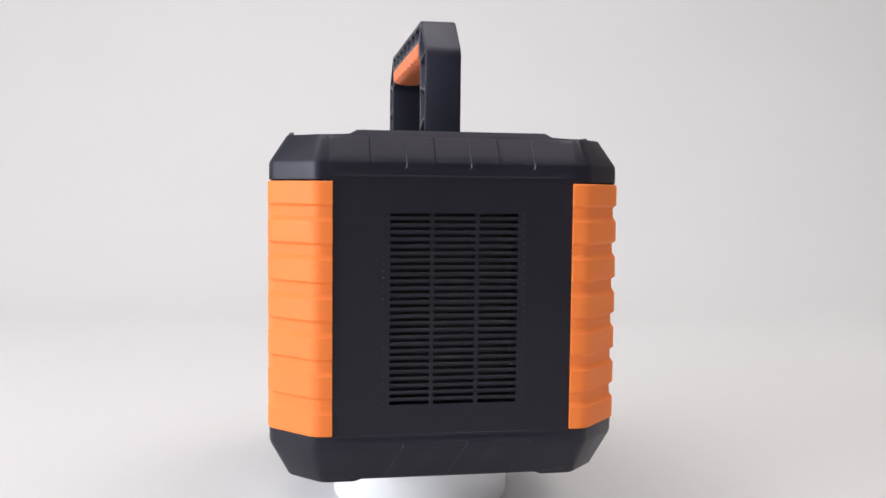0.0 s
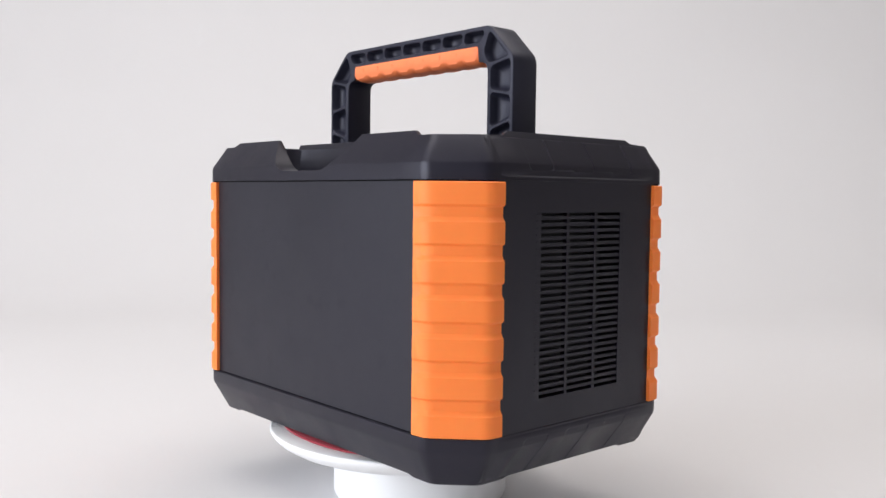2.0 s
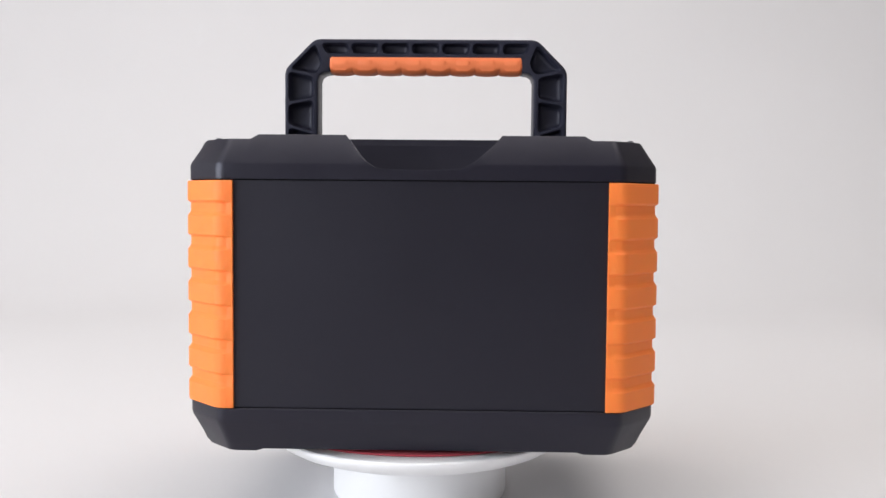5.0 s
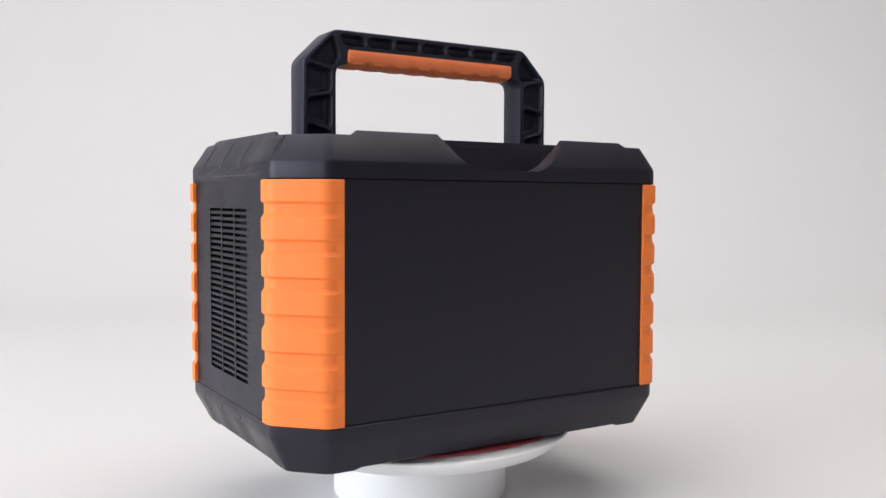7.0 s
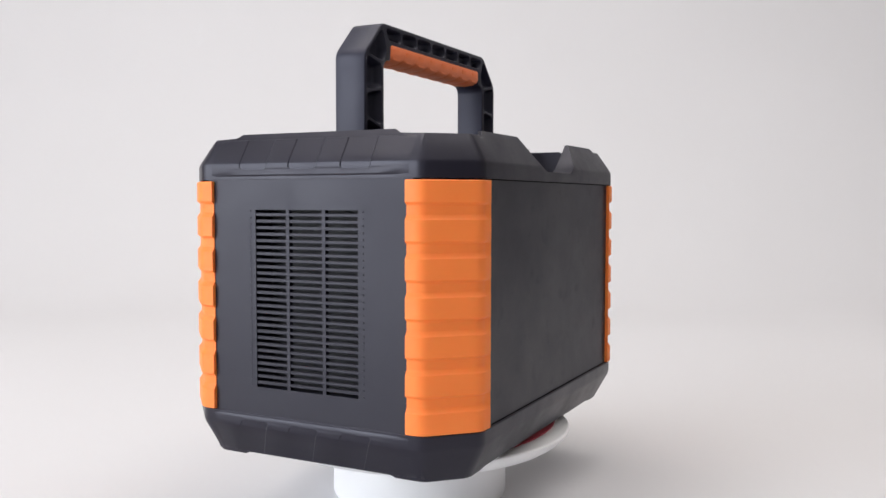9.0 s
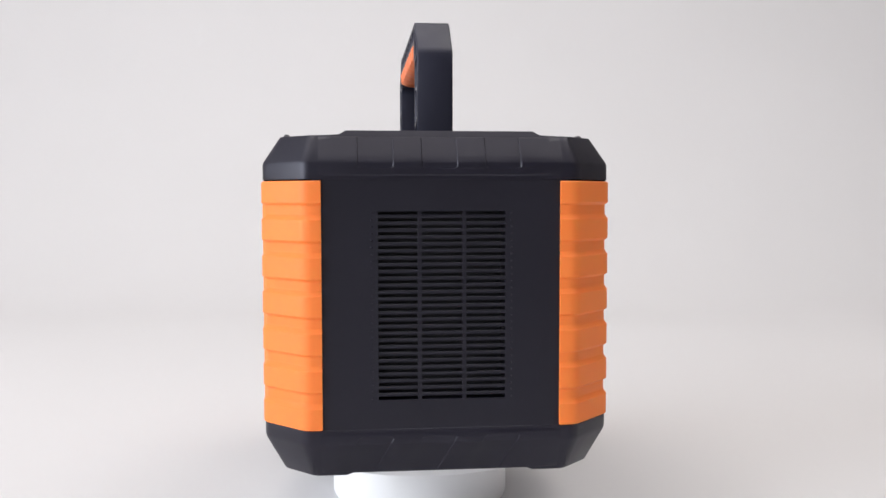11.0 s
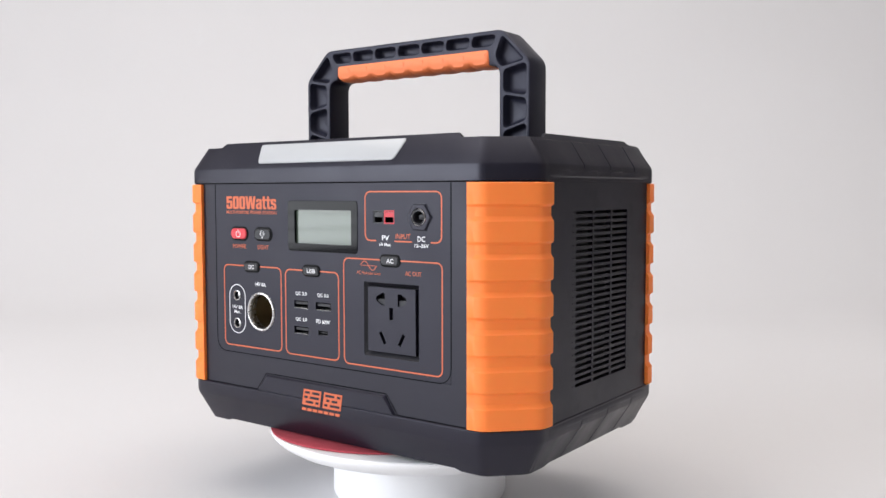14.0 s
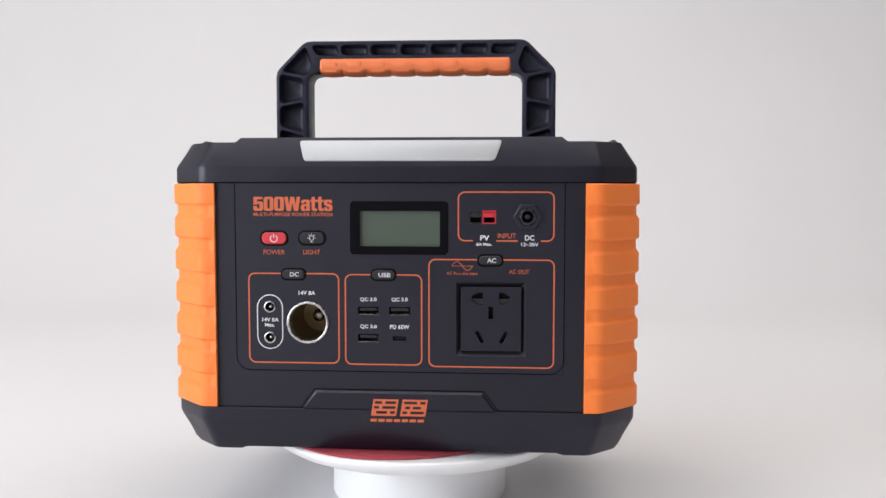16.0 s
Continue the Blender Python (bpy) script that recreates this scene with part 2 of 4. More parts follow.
# ---- the setting ----
def room():
    x0, x1, y0, y1, top, t = WIN_X, 2.3, -3.4, 2.2, CEILING, 0.12
    bm = bmesh.new()
    box(bm, x0 - t, x1 + t, y0 - t, y1 + t, FLOOR - 0.1, FLOOR - 0.004)
    tagged(part("floor", bm, BOARD), "plain grey floor under the paper sweep", "floor", kind="structure")
    bm = bmesh.new()
    box(bm, x0 - t, x1 + t, y0 - t, y1 + t, top, top + t)
    tagged(part("ceiling", bm, WALL), "plain white painted ceiling", "ceiling", kind="structure")
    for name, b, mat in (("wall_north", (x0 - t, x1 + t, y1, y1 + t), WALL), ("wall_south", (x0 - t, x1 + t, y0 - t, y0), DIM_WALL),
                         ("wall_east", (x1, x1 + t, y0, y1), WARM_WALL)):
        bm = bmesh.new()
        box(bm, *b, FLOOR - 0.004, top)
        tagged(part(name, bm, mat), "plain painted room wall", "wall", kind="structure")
    bm = bmesh.new()
    box(bm, x0 - t, x0, y0, WIN_Y0, FLOOR - 0.004, top)
    box(bm, x0 - t, x0, WIN_Y1, 0.55, FLOOR - 0.004, top)
    box(bm, x0 - t, x0, WIN_Y0, WIN_Y1, FLOOR - 0.004, WIN_Z0)
    box(bm, x0 - t, x0, WIN_Y0, WIN_Y1, WIN_Z1, top)
    tagged(part("wall_west", bm, DIM_WALL), "grey painted wall with a wide window", "wall", kind="structure")
    bm = bmesh.new()
    box(bm, x0 - t, x0, 0.55, y1, FLOOR - 0.004, top)
    tagged(part("wall_west_2", bm, WALL), "plain white painted wall", "wall", kind="structure")
    win = thing("window_1", "wide two-light window with a dark frame", "window", kind="structure")
    for name, b in (("window_frame", (WIN_Y0, WIN_Y0 + 0.05, WIN_Z0, WIN_Z1)), ("window_frame", (WIN_Y1 - 0.05, WIN_Y1, WIN_Z0, WIN_Z1)),
                    ("mullion", (*MULLION, WIN_Z0, WIN_Z1))):
        part(name, soft_box(x0 - 0.1, x0 - 0.01, *b, r=0.004), FRAME, win)
    # unseen panel added to go with the overhead fill
    lamp = thing("overhead_fill_panel", "unseen flat white panel added on the ceiling for fill light", "ceiling light")
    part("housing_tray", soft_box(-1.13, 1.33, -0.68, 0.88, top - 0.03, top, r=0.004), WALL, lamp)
    blind = thing("venetian_blind", "pale venetian blind half open before the window", "blind")
    bm = bmesh.new()
    loft(bm, [[(x0 - 0.035, y, -0.002), (x0 - 0.010, y, -0.006), (x0 - 0.010, y, -0.005), (x0 - 0.035, y, -0.001)] for y in (MULLION[1] + 0.01, WIN_Y1 - 0.06)])
    slat = part("slat", bm, WALL, blind, smooth=0)
    for i in range(37):
        ob = slat if i == 0 else new("slat", slat.data)
        ob.parent = blind
        ob.location = (0, 0, WIN_Z0 + 0.03 + 0.054 * i)


def sweep():
    """White paper that lies on the floor and rises in a wide curve behind."""
    prof = [(-1.25, FLOOR), (0.0, FLOOR), (0.95, FLOOR)]
    r = 0.80
    for k in range(1, 17):
        a = radians(88 * k / 16)
        prof.append((0.95 + r * math.sin(a), FLOOR + r * (1 - math.cos(a))))
    prof.append((prof[-1][0] + 0.04, 1.9))
    bm = bmesh.new()
    xs = [-2.4 + 4.4 * i / 24 for i in range(25)]
    rows = [[(x, y, z) for x in xs] for y, z in prof]
    loft(bm, rows, closed=False, cap0=False, cap1=False)
    ob = part("backdrop", bm, PAPER, smooth=60)
    m = ob.modifiers.new("thickness", "SOLIDIFY")
    m.thickness, m.offset = 0.0012, -1
    tagged(ob, "seamless white paper sweep curving up from the floor", "backdrop", kind="structure")


room()
sweep()


# ---- the turntable ----
def turntable():
    table = thing("turntable", "white plastic motorised turntable on the paper sweep", "turntable")
    bm = bmesh.new()
    revolve(bm, [(0.0615, FLOOR + 0.0002), (0.0635, FLOOR + 0.0012), (0.0649, FLOOR + 0.004), (0.0649, -0.0195), (0.0640, -0.0180), (0.058, -0.0150)], 96)
    part("base", bm, TABLE, table, "round white drum base")
    bm = bmesh.new()
    revolve(bm, [(0.056, -0.0150), (0.0960, -0.0128), (0.1015, -0.0108), (0.1065, -0.0078), (0.1100, -0.0045), (0.1118, -0.0018), (0.1118, -0.0006), (0.1108, 0.0002), (0.1060, 0.0004)], 128)
    plate = part("plate", bm, TABLE, table, "white dished turning plate")
    # hand-cut felt: a little over the rim on one side, short of it on another
    mat = bmesh.new()
    away = lambda a, b: (a - b + 180) % 360 - 180
    reach = lambda a: 0.1060 - 0.0070 * math.exp(-(away(a, 88) / 38) ** 2) + 0.0062 * math.exp(-(away(a, 242) / 25) ** 2) - 0.0150 * math.exp(-(away(a, 318) / 34) ** 2)
    loft(mat, [[((reach(2.5 * k) - d) * math.cos(radians(2.5 * k)), (reach(2.5 * k) - d) * math.sin(radians(2.5 * k)), z) for k in range(144)]
               for d, z in ((0.0010, 0.0006), (0.0, 0.0011), (0.0002, 0.0019), (0.0012, 0.0022))])
    felt = tagged(part("felt_mat", mat, FELT), "round red felt mat lying on the turntable plate", "mat")
    return table, plate, felt


table, plate, felt = turntable()

# ---- the power station: housing ----
HX, HY, CH = 0.1530, 0.1055, 0.0260
station = thing("power_station", "black and orange portable power station with a carrying handle", "power station")


def octagon(d=0.0, hx=HX, hy=HY, ch=CH):
    """Corners of the chamfered plan, set in by d, counter-clockwise from the front."""
    x, y, c = hx - d, hy - d, ch - 0.586 * d
    return [(-x + c, -y), (x - c, -y), (x, -y + c), (x, y - c), (x - c, y), (-x + c, y), (-x, y - c), (-x, -y + c)]


def columns(profile):
    """Plan points on the rim and the way inwards, with the height that profile(side, s) gives; side 0 front, 2 right end, 4 back, 6 left end."""
    rim = octagon()
    inn = octagon(0.01)
    out = []
    for side in range(8):
        a, b = Vector(rim[side]), Vector(rim[(side + 1) % 8])
        c, d = Vector(inn[side]), Vector(inn[(side + 1) % 8])
        horizontal = abs(b.x - a.x) > abs(b.y - a.y)
        for s, z in profile(side):
            if s is None:
                # rounded corner between the side before and this one
                e, g = (Vector(rim[side - 1]) - a).normalized(), (b - a).normalized()
                for f in (0.0, 0.25, 0.5, 0.75, 1.0):
                    bend = lambda v, r: v + e * r * (1 - f) ** 2 + g * r * f ** 2
                    p = bend(a, 0.0042)
                    out.append((p, bend(c, 0.0040) - p, z))
                continue
            if horizontal:
                f = (s - a.x) / (b.x - a.x)
            else:
                f = (s - a.y) / (b.y - a.y)
            p = a.lerp(b, f)
            q = Vector((s, c.y)) if horizontal else Vector((c.x, s))
            out.append((p, q - p, z))
    return out


RIM0, RIM1, TOP, HIGH = 0.1785, 0.1882, 0.2042, 0.2072
SLOPE = 0.0102 / (TOP - RIM1)


def lid_profile(side):
    if side == 0:
        return [(None, TOP), (-0.107, TOP), (-0.1035, HIGH), (0.1035, HIGH), (0.107, TOP)]
    if side == 4:
        notch = [(0.0480, HIGH), (0.0440, 0.2020), (0.0390, 0.1950), (0.0345, 0.1900), (0.0290, 0.1866), (0.0230, 0.1850),
                 (-0.0230, 0.1850), (-0.0275, 0.1866), (-0.0338, 0.1900), (-0.0397, 0.1950), (-0.0470, 0.2015), (-0.0515, HIGH)]
        return [(None, TOP), (0.1085, TOP), (0.1040, HIGH)] + notch + [(-0.1040, HIGH), (-0.1085, TOP)]
    if side in (2, 6):
        k = 1 if side == 2 else -1
        return [(None, TOP), (-0.0595 * k, TOP + 0.0006), (-0.0555 * k, HIGH), (0.0555 * k, HIGH), (0.0595 * k, TOP + 0.0006)]
    return [(None, TOP)]


def lid():
    bm = bmesh.new()
    cols = columns(lid_profile)

    def at(col, z):
        p, way, _ = col
        k = max(0.0, z - RIM1) * SLOPE / 0.01
        return (p.x + way.x * k, p.y + way.y * k, z)

    rows = [[], [], [], [], []]
    for col in cols:
        p, way, z = col
        mid = RIM1 if z > RIM1 + 0.003 else min(RIM1, z - 0.003)
        rows[0].append(at(col, RIM0))
        rows[1].append(at(col, mid - 0.0009))
        rows[2].append(at(col, mid + 0.0009))
        rows[3].append(at(col, z))
        k = (max(0.0, z - RIM1) * SLOPE + 0.0022) / 0.01
        rows[4].append((p.x + way.x * k, p.y + way.y * k, z - 0.0002))
    vs = loft(bm, rows, cap0=True, cap1=False)
    # deck inside the rim, with the tray behind it
    ring = vs[4]
    edge = []
    for v, (p, way, z) in zip(ring, cols):
        if z >= TOP:
            k = (max(0.0, TOP - RIM1) * SLOPE + 0.0042) / 0.01
            edge.append((v, bm.verts.new((p.x + way.x * k, p.y + way.y * k, TOP - 0.0006))))
        else:
            edge.append((v, None))
    n = len(edge)
    for i in range(n):
        (a, c), (b, d) = edge[i], edge[(i + 1) % n]
        if c and d:
            bm.faces.new((a, b, d, c))
    deck = [d for _, d in edge if d]
    first = next(i for i, (v, d) in enumerate(edge) if d is None)
    right, left = edge[first - 1][1], None
    last = max(i for i, (v, d) in enumerate(edge) if d is None)
    left = edge[last + 1][1]
    # tray: a well behind the rim, wider than the notch that opens it to the back
    mids = [ring[i] for i in range(first, last + 1)]
    half = len(mids) // 2
    rn = [edge[first - 1][0]] + mids[:half]
    ln = [edge[last + 1][0]] + mids[half:][::-1]
    near, back, floor_z, lip = 0.0906, 0.0458, 0.1850, TOP - 0.0006
    plan = [(0.0960, near), (0.0960, back + 0.014), (0.0943, back + 0.007), (0.0900, back + 0.002), (0.0830, back),
            (-0.0840, back), (-0.0910, back + 0.002), (-0.0953, back + 0.007), (-0.0970, back + 0.014), (-0.0970, near)]
    upper = [bm.verts.new((x, y, lip)) for x, y in plan]
    lower = [bm.verts.new((x * 0.97, y + (0.004 if y < 0.08 else 0.0), floor_z)) for x, y in plan]
    for i in range(len(plan) - 1):
        bm.faces.new((upper[i], upper[i + 1], lower[i + 1], lower[i]))
    inside = []
    for side, a, b in ((rn, upper[0], lower[0]), (ln, upper[-1], lower[-1])):
        deep = [bm.verts.new((v.co.x, near, min(v.co.z, lip))) for v in side]
        for i in range(len(side) - 1):
            bm.faces.new((side[i], side[i + 1], deep[i + 1], deep[i]))
            bm.faces.new((deep[i], deep[i + 1], b if i else a))
        bm.faces.new((deep[1], b, a))
        inside.append(deep)
    bm.faces.new((rn[-1], ln[-1], inside[1][-1], inside[0][-1]))
    bm.faces.new(lower + [inside[1][-1], inside[0][-1]])
    top = [inside[0][0]] + upper + [inside[1][0]]
    loop = []
    start = deck.index(left)
    k = start
    while True:
        loop.append(deck[k])
        if deck[k] is right:
            break
        k = (k + 1) % len(deck)
    loop += top
    bm.faces.new((edge[first - 1][0], right, top[0]))
    bm.faces.new((edge[last + 1][0], top[-1], left))
    edges = []
    for a, b in zip(loop, loop[1:] + loop[:1]):
        e = bm.edges.get((a, b)) or bm.edges.new((a, b))
        edges.append(e)
    bmesh.ops.triangle_fill(bm, use_beauty=True, edges=edges)
    loft(bm, [[(-0.100 + d, -0.0440 + d, z), (0.100 - d, -0.0440 + d, z), (0.100 - d, 0.0453 - d, z), (-0.100 + d, 0.0453 - d, z)] for d, z in ((0.0, TOP - 0.002), (0.0016, 0.2077))],
         cap0=False)
    return part("lid", bm, BLACK, station, "black moulded lid with a scooped rear tray", smooth=30, bevel=0.0004)


lid_part = lid()


def pockets(parent, up):
    """On each end of a cover a thin raised skin with three shallow round-bottomed pockets let into it."""
    skin, lefts, wide = (0.0006 if up else 0.0004), (-0.0488, -0.0116, 0.0258), 0.0206
    if up:
        zs = [0.1800, 0.1815, 0.1843, 0.1850, 0.1858, RIM1 - 0.0004, RIM1 + 0.0006, 0.1930, 0.1980, 0.2010, 0.2031, 0.2035]
    else:
        zs = [0.0318, 0.0300, 0.0284, 0.0277, 0.0269, 0.0246, 0.0232, 0.0180, 0.0120, 0.0080, 0.0050, 0.0046]
    for turn in (1, -1):
        bm = bmesh.new()
        rows = []
        for i, z in enumerate(zs):
            x = HX - (max(0.0, z - RIM1) * SLOPE if up else max(0.0, 0.0240 - z) * 0.52)
            lean = 0.0 if up else (z - 0.0277) * 0.5
            row = [(x - 0.0004, -0.0760, z), (x + skin * 0.2, -0.0700, z), (x + skin, -0.0620, z)]
            deep = 0.0 if i < 3 else (0.35 if i == 3 else 1.0)
            for y in lefts:
                inset = 0.0016 if i == 3 else 0.0
                for u, d in ((y - 0.0003 + inset, 0), (y + 0.0003 + inset, deep), (y + wide - 0.0003 - inset, deep), (y + wide + 0.0003 - inset, 0)):
                    row.append((x + skin - (skin - 0.0001) * d, u + lean, z))
            row += [(x + skin, 0.0620, z), (x + skin * 0.2, 0.0700, z), (x - 0.0004, 0.0760, z)]
            if i in (0, len(zs) - 1):
                row = [(x - 0.0003, p[1], z) for p in row]
            rows.append([(p[0] * turn, p[1] * turn, p[2]) for p in row])
        loft(bm, rows, closed=False, cap0=False, cap1=False)
        part("end_relief", bm, BLACK, parent, smooth=24)


pockets(lid_part, True)


def light_strip():
    """The frosted lamp cover let into the front slope of the lid."""
    bm = bmesh.new()

    def on(x, z, out):
        return (x, -(HY - max(0.0, z - RIM1) * SLOPE) - out * 0.85, z + out * 0.5)

    outline = [(-0.0572, 0.1916), (0.0585, 0.1916), (0.0602, 0.1919), (0.0614, 0.1928), (0.0622, 0.1942), (0.0652, 0.2026), (0.0652, 0.2040), (0.0645, 0.2050), (-0.0632, 0.2050), (-0.0639, 0.2040), (-0.0638, 0.2026), (-0.0608, 0.1942), (-0.0600, 0.1928), (-0.0589, 0.1919)]
    rings = []
    for out, k in ((-0.001, 1.0), (0.0004, 1.0), (0.0010, 0.985)):
        rings.append([on(x * k, 0.1984 + (z - 0.1984) * (k if k == 1 else 0.93), out) for x, z in outline])
    loft(bm, rings)
    part("lamp_cover", bm, LENS, station, "frosted white lamp cover")


light_strip()


def base_profile(side):
    lo, hi = 0.0023, 0.0039
    if side in (0, 4):
        k = 1 if side == 0 else -1
        return [(None, lo), (-0.1060 * k, lo), (-0.1015 * k, hi), (0.1015 * k, hi), (0.1060 * k, lo)]
    if side in (2, 6):
        k = 1 if side == 2 else -1
        return [(None, lo), (-0.0560 * k, lo), (-0.0525 * k, hi), (0.0525 * k, hi), (0.0560 * k, lo)]
    return [(None, lo)]


def base_cover():
    bm = bmesh.new()
    cols = columns(base_profile)
    rows = [[], [], [], [], []]
    for p, way, z in cols:
        rows[0].append((p.x, p.y, 0.0328))
        rows[1].append((p.x, p.y, 0.0252))
        k = 0.0014 * 0.52 / 0.01
        rows[2].append((p.x + way.x * k, p.y + way.y * k, 0.0226))
        k = (0.0240 - z) * 0.52 / 0.01
        rows[3].append((p.x + way.x * k, p.y + way.y * k, z))
        k += 0.9
        rows[4].append((p.x + way.x * k, p.y + way.y * k, z))
    vs = loft(bm, rows, cap0=True, cap1=False)
    inner = [bm.verts.new((v.co.x * 0.9, v.co.y * 0.86, 0.0038)) for v in vs[4]]
    for i in range(len(inner)):
        j = (i + 1) % len(inner)
        bm.faces.new((vs[4][i], vs[4][j], inner[j], inner[i]))
    bm.faces.new(inner)
    ob = part("base_cover", bm, BLACK, station, "black moulded base cover with raised corner feet", smooth=30, bevel=0.0008)
    # the front of the base rises in a trapezium that carries the mark
    bm = bmesh.new()
    slab(bm, [(-0.0620, 0.0320), (0.0628, 0.0320), (0.0545, 0.0446), (-0.0533, 0.0446)], -0.1036, -0.10555, 0.0012)
    part("badge_plate", bm, BLACK, ob, smooth=30)
    # near-black raised line that paints the shade of a groove round the badge
    bm = bmesh.new()
    ribbon(bm, [(-0.0632, 0.0334), (-0.0541, 0.0454), (0.0551, 0.0454), (0.0640, 0.0334)], 0.0006, -0.1030, -0.10392)
    part("badge_groove_shade", bm, SEAM, ob, smooth=0)
    return ob


base_part = base_cover()
pockets(base_part, False)

# ---- housing with an opening for the controls and one for each grille ----
BX, BY, BC = 0.1525, 0.1038, 0.0300
Z0, Z1 = 0.0320, 0.1790
PX0, PX1, PZ0, PZ1 = -0.1050, 0.1052, 0.0572, 0.1770
VY, VZ0, VZ1 = 0.0372, 0.0498, 0.1600


def housing():
    bm = bmesh.new()

    def quad(*ps):
        bm.faces.new([bm.verts.new(p) for p in ps])

    def framed(a0, a1, h0, h1, put, deep):
        """A wall with a rectangular opening and its reveals."""
        for q in (((a0[0], Z0), (a0[1], Z0), (a0[1], h0), (a0[0], h0)), ((a0[0], h1), (a0[1], h1), (a0[1], Z1), (a0[0], Z1)),
                  ((a0[0], h0), (a1[0], h0), (a1[0], h1), (a0[0], h1)), ((a1[1], h0), (a0[1], h0), (a0[1], h1), (a1[1], h1))):
            quad(*[put(s, z, 0) for s, z in q])
        c = [(a1[0], h0), (a1[1], h0), (a1[1], h1), (a1[0], h1)]
        for p, q in zip(c, c[1:] + c[:1]):
            quad(put(*p, 0), put(*q, 0), put(*q, deep), put(*p, deep))

    framed((-BX + BC, BX - BC), (PX0, PX1), PZ0, PZ1, lambda s, z, d: (s, -BY + d, z), 0.004)
    for k in (1, -1):
        framed((-BY + BC, BY - BC), (-VY, VY), VZ0, VZ1, lambda s, z, d: (k * (BX - d), s, z), 0.004)
        for j in (1, -1):
            quad((k * (BX - BC), j * BY, Z0), (k * BX, j * (BY - BC), Z0), (k * BX, j * (BY - BC), Z1), (k * (BX - BC), j * BY, Z1))
    quad((-BX + BC, BY, Z0), (BX - BC, BY, Z0), (BX - BC, BY, Z1), (-BX + BC, BY, Z1))
    bmesh.ops.remove_doubles(bm, verts=bm.verts[:], dist=1e-6)
    part("housing", bm, SHELL, station, "black satin sheet housing", smooth=0)
    for k in (1, -1):
        bm = bmesh.new()
        loft(bm, [[(k * (BX - 0.004), -VY, VZ0), (k * (BX - 0.004), VY, VZ0), (k * (BX - 0.004), VY, VZ1), (k * (BX - 0.004), -VY, VZ1)],
                  [(k * (BX - 0.016), -VY, VZ0), (k * (BX - 0.016), VY, VZ0), (k * (BX - 0.016), VY, VZ1), (k * (BX - 0.016), -VY, VZ1)]], cap0=False)
        part("duct", bm, DARK, station, smooth=0)


housing()


def seams():
    """Dark strips painting gap shade where housing meets lid and base, and round the control panel."""
    for z0, z1 in ((0.1778, 0.1786), (0.0327, 0.0332)):
        bm = bmesh.new()
        d = 0.0012
        loft(bm, [[(x, y, z) for x, y in octagon(d)] for z in (z0, z1)])
        part("seam", bm, SEAM, station, smooth=0)
    bm = bmesh.new()
    r = 0.009
    line = [(PX0, 0.1776)]
    for k in range(7):
        a = radians(180 + 15 * k)
        line.append((PX0 + r + r * math.cos(a), PZ0 + r + r * math.sin(a)))
    for k in range(7):
        a = radians(270 + 15 * k)
        line.append((PX1 - r + r * math.cos(a), PZ0 + r + r * math.sin(a)))
    line.append((PX1, 0.1776))
    ribbon(bm, line, 0.0006, -BY + 0.001, -BY - 0.00014)
    part("seam", bm, SEAM, station, smooth=0)


seams()


def grille(k):
    """Louvres of one end: 27 slats, two uprights and a row of pips on either side."""
    g = thing("vent_grille", "", "")
    g.parent = station
    del_x = BX - 0.0004
    n, gap = 28, 0.0019
    pitch = (VZ1 - VZ0 - gap) / (n - 1)
    x0, x1 = sorted((k * del_x, k * (del_x - 0.0024)))
    bm = bmesh.new()
    h = (pitch - gap) / 2
    for y0, y1 in ((-VY, VY),):
        s = min(0.0003, h * 0.5)
        loft(bm, [[(x0, y, -h + s), (x0 + s, y, -h), (x1 - s, y, -h), (x1, y, -h + s), (x1, y, h - s), (x1 - s, y, h), (x0 + s, y, h), (x0, y, h - s)]
                  for y in (y0, y1)])
    first = part("slat", bm, SHELL, g, smooth=40)
    for i in range(n - 1):
        z = VZ0 + gap / 2 + pitch * (i + 0.5)
        ob = first if i == 0 else new("slat", first.data)
        ob.parent = g
        ob.location = (0, 0, z)
    for y in (-0.0131, 0.0131):
        bm = bmesh.new()
        a0, a1 = sorted((k * (del_x + 0.0002), k * (del_x - 0.0030)))
        box(bm, a0, a1, y - 0.0012, y + 0.0012, VZ0, VZ1)
        part("upright", bm, SHELL, g, smooth=0)
    bm = bmesh.new()
    for y in (-0.0409, 0.0409):
        for i in range(n):
            z = VZ0 + gap / 2 + pitch * i
            c = k * BX
            loft(bm, [[(c, y - 0.0006, z - 0.0005), (c, y + 0.0006, z - 0.0005), (c, y + 0.0006, z + 0.0005), (c, y - 0.0006, z + 0.0005)],
                      [(c + k * 0.0004, y - 0.0002, z - 0.0002), (c + k * 0.0004, y + 0.0002, z - 0.0002), (c + k * 0.0004, y + 0.0002, z + 0.0002),
                       (c + k * 0.0004, y - 0.0002, z + 0.0002)]], cap0=False)
    tagged(part("pips", bm, BLACK, g, smooth=0), kind="stuff")
    return g


grille(1)
grille(-1)


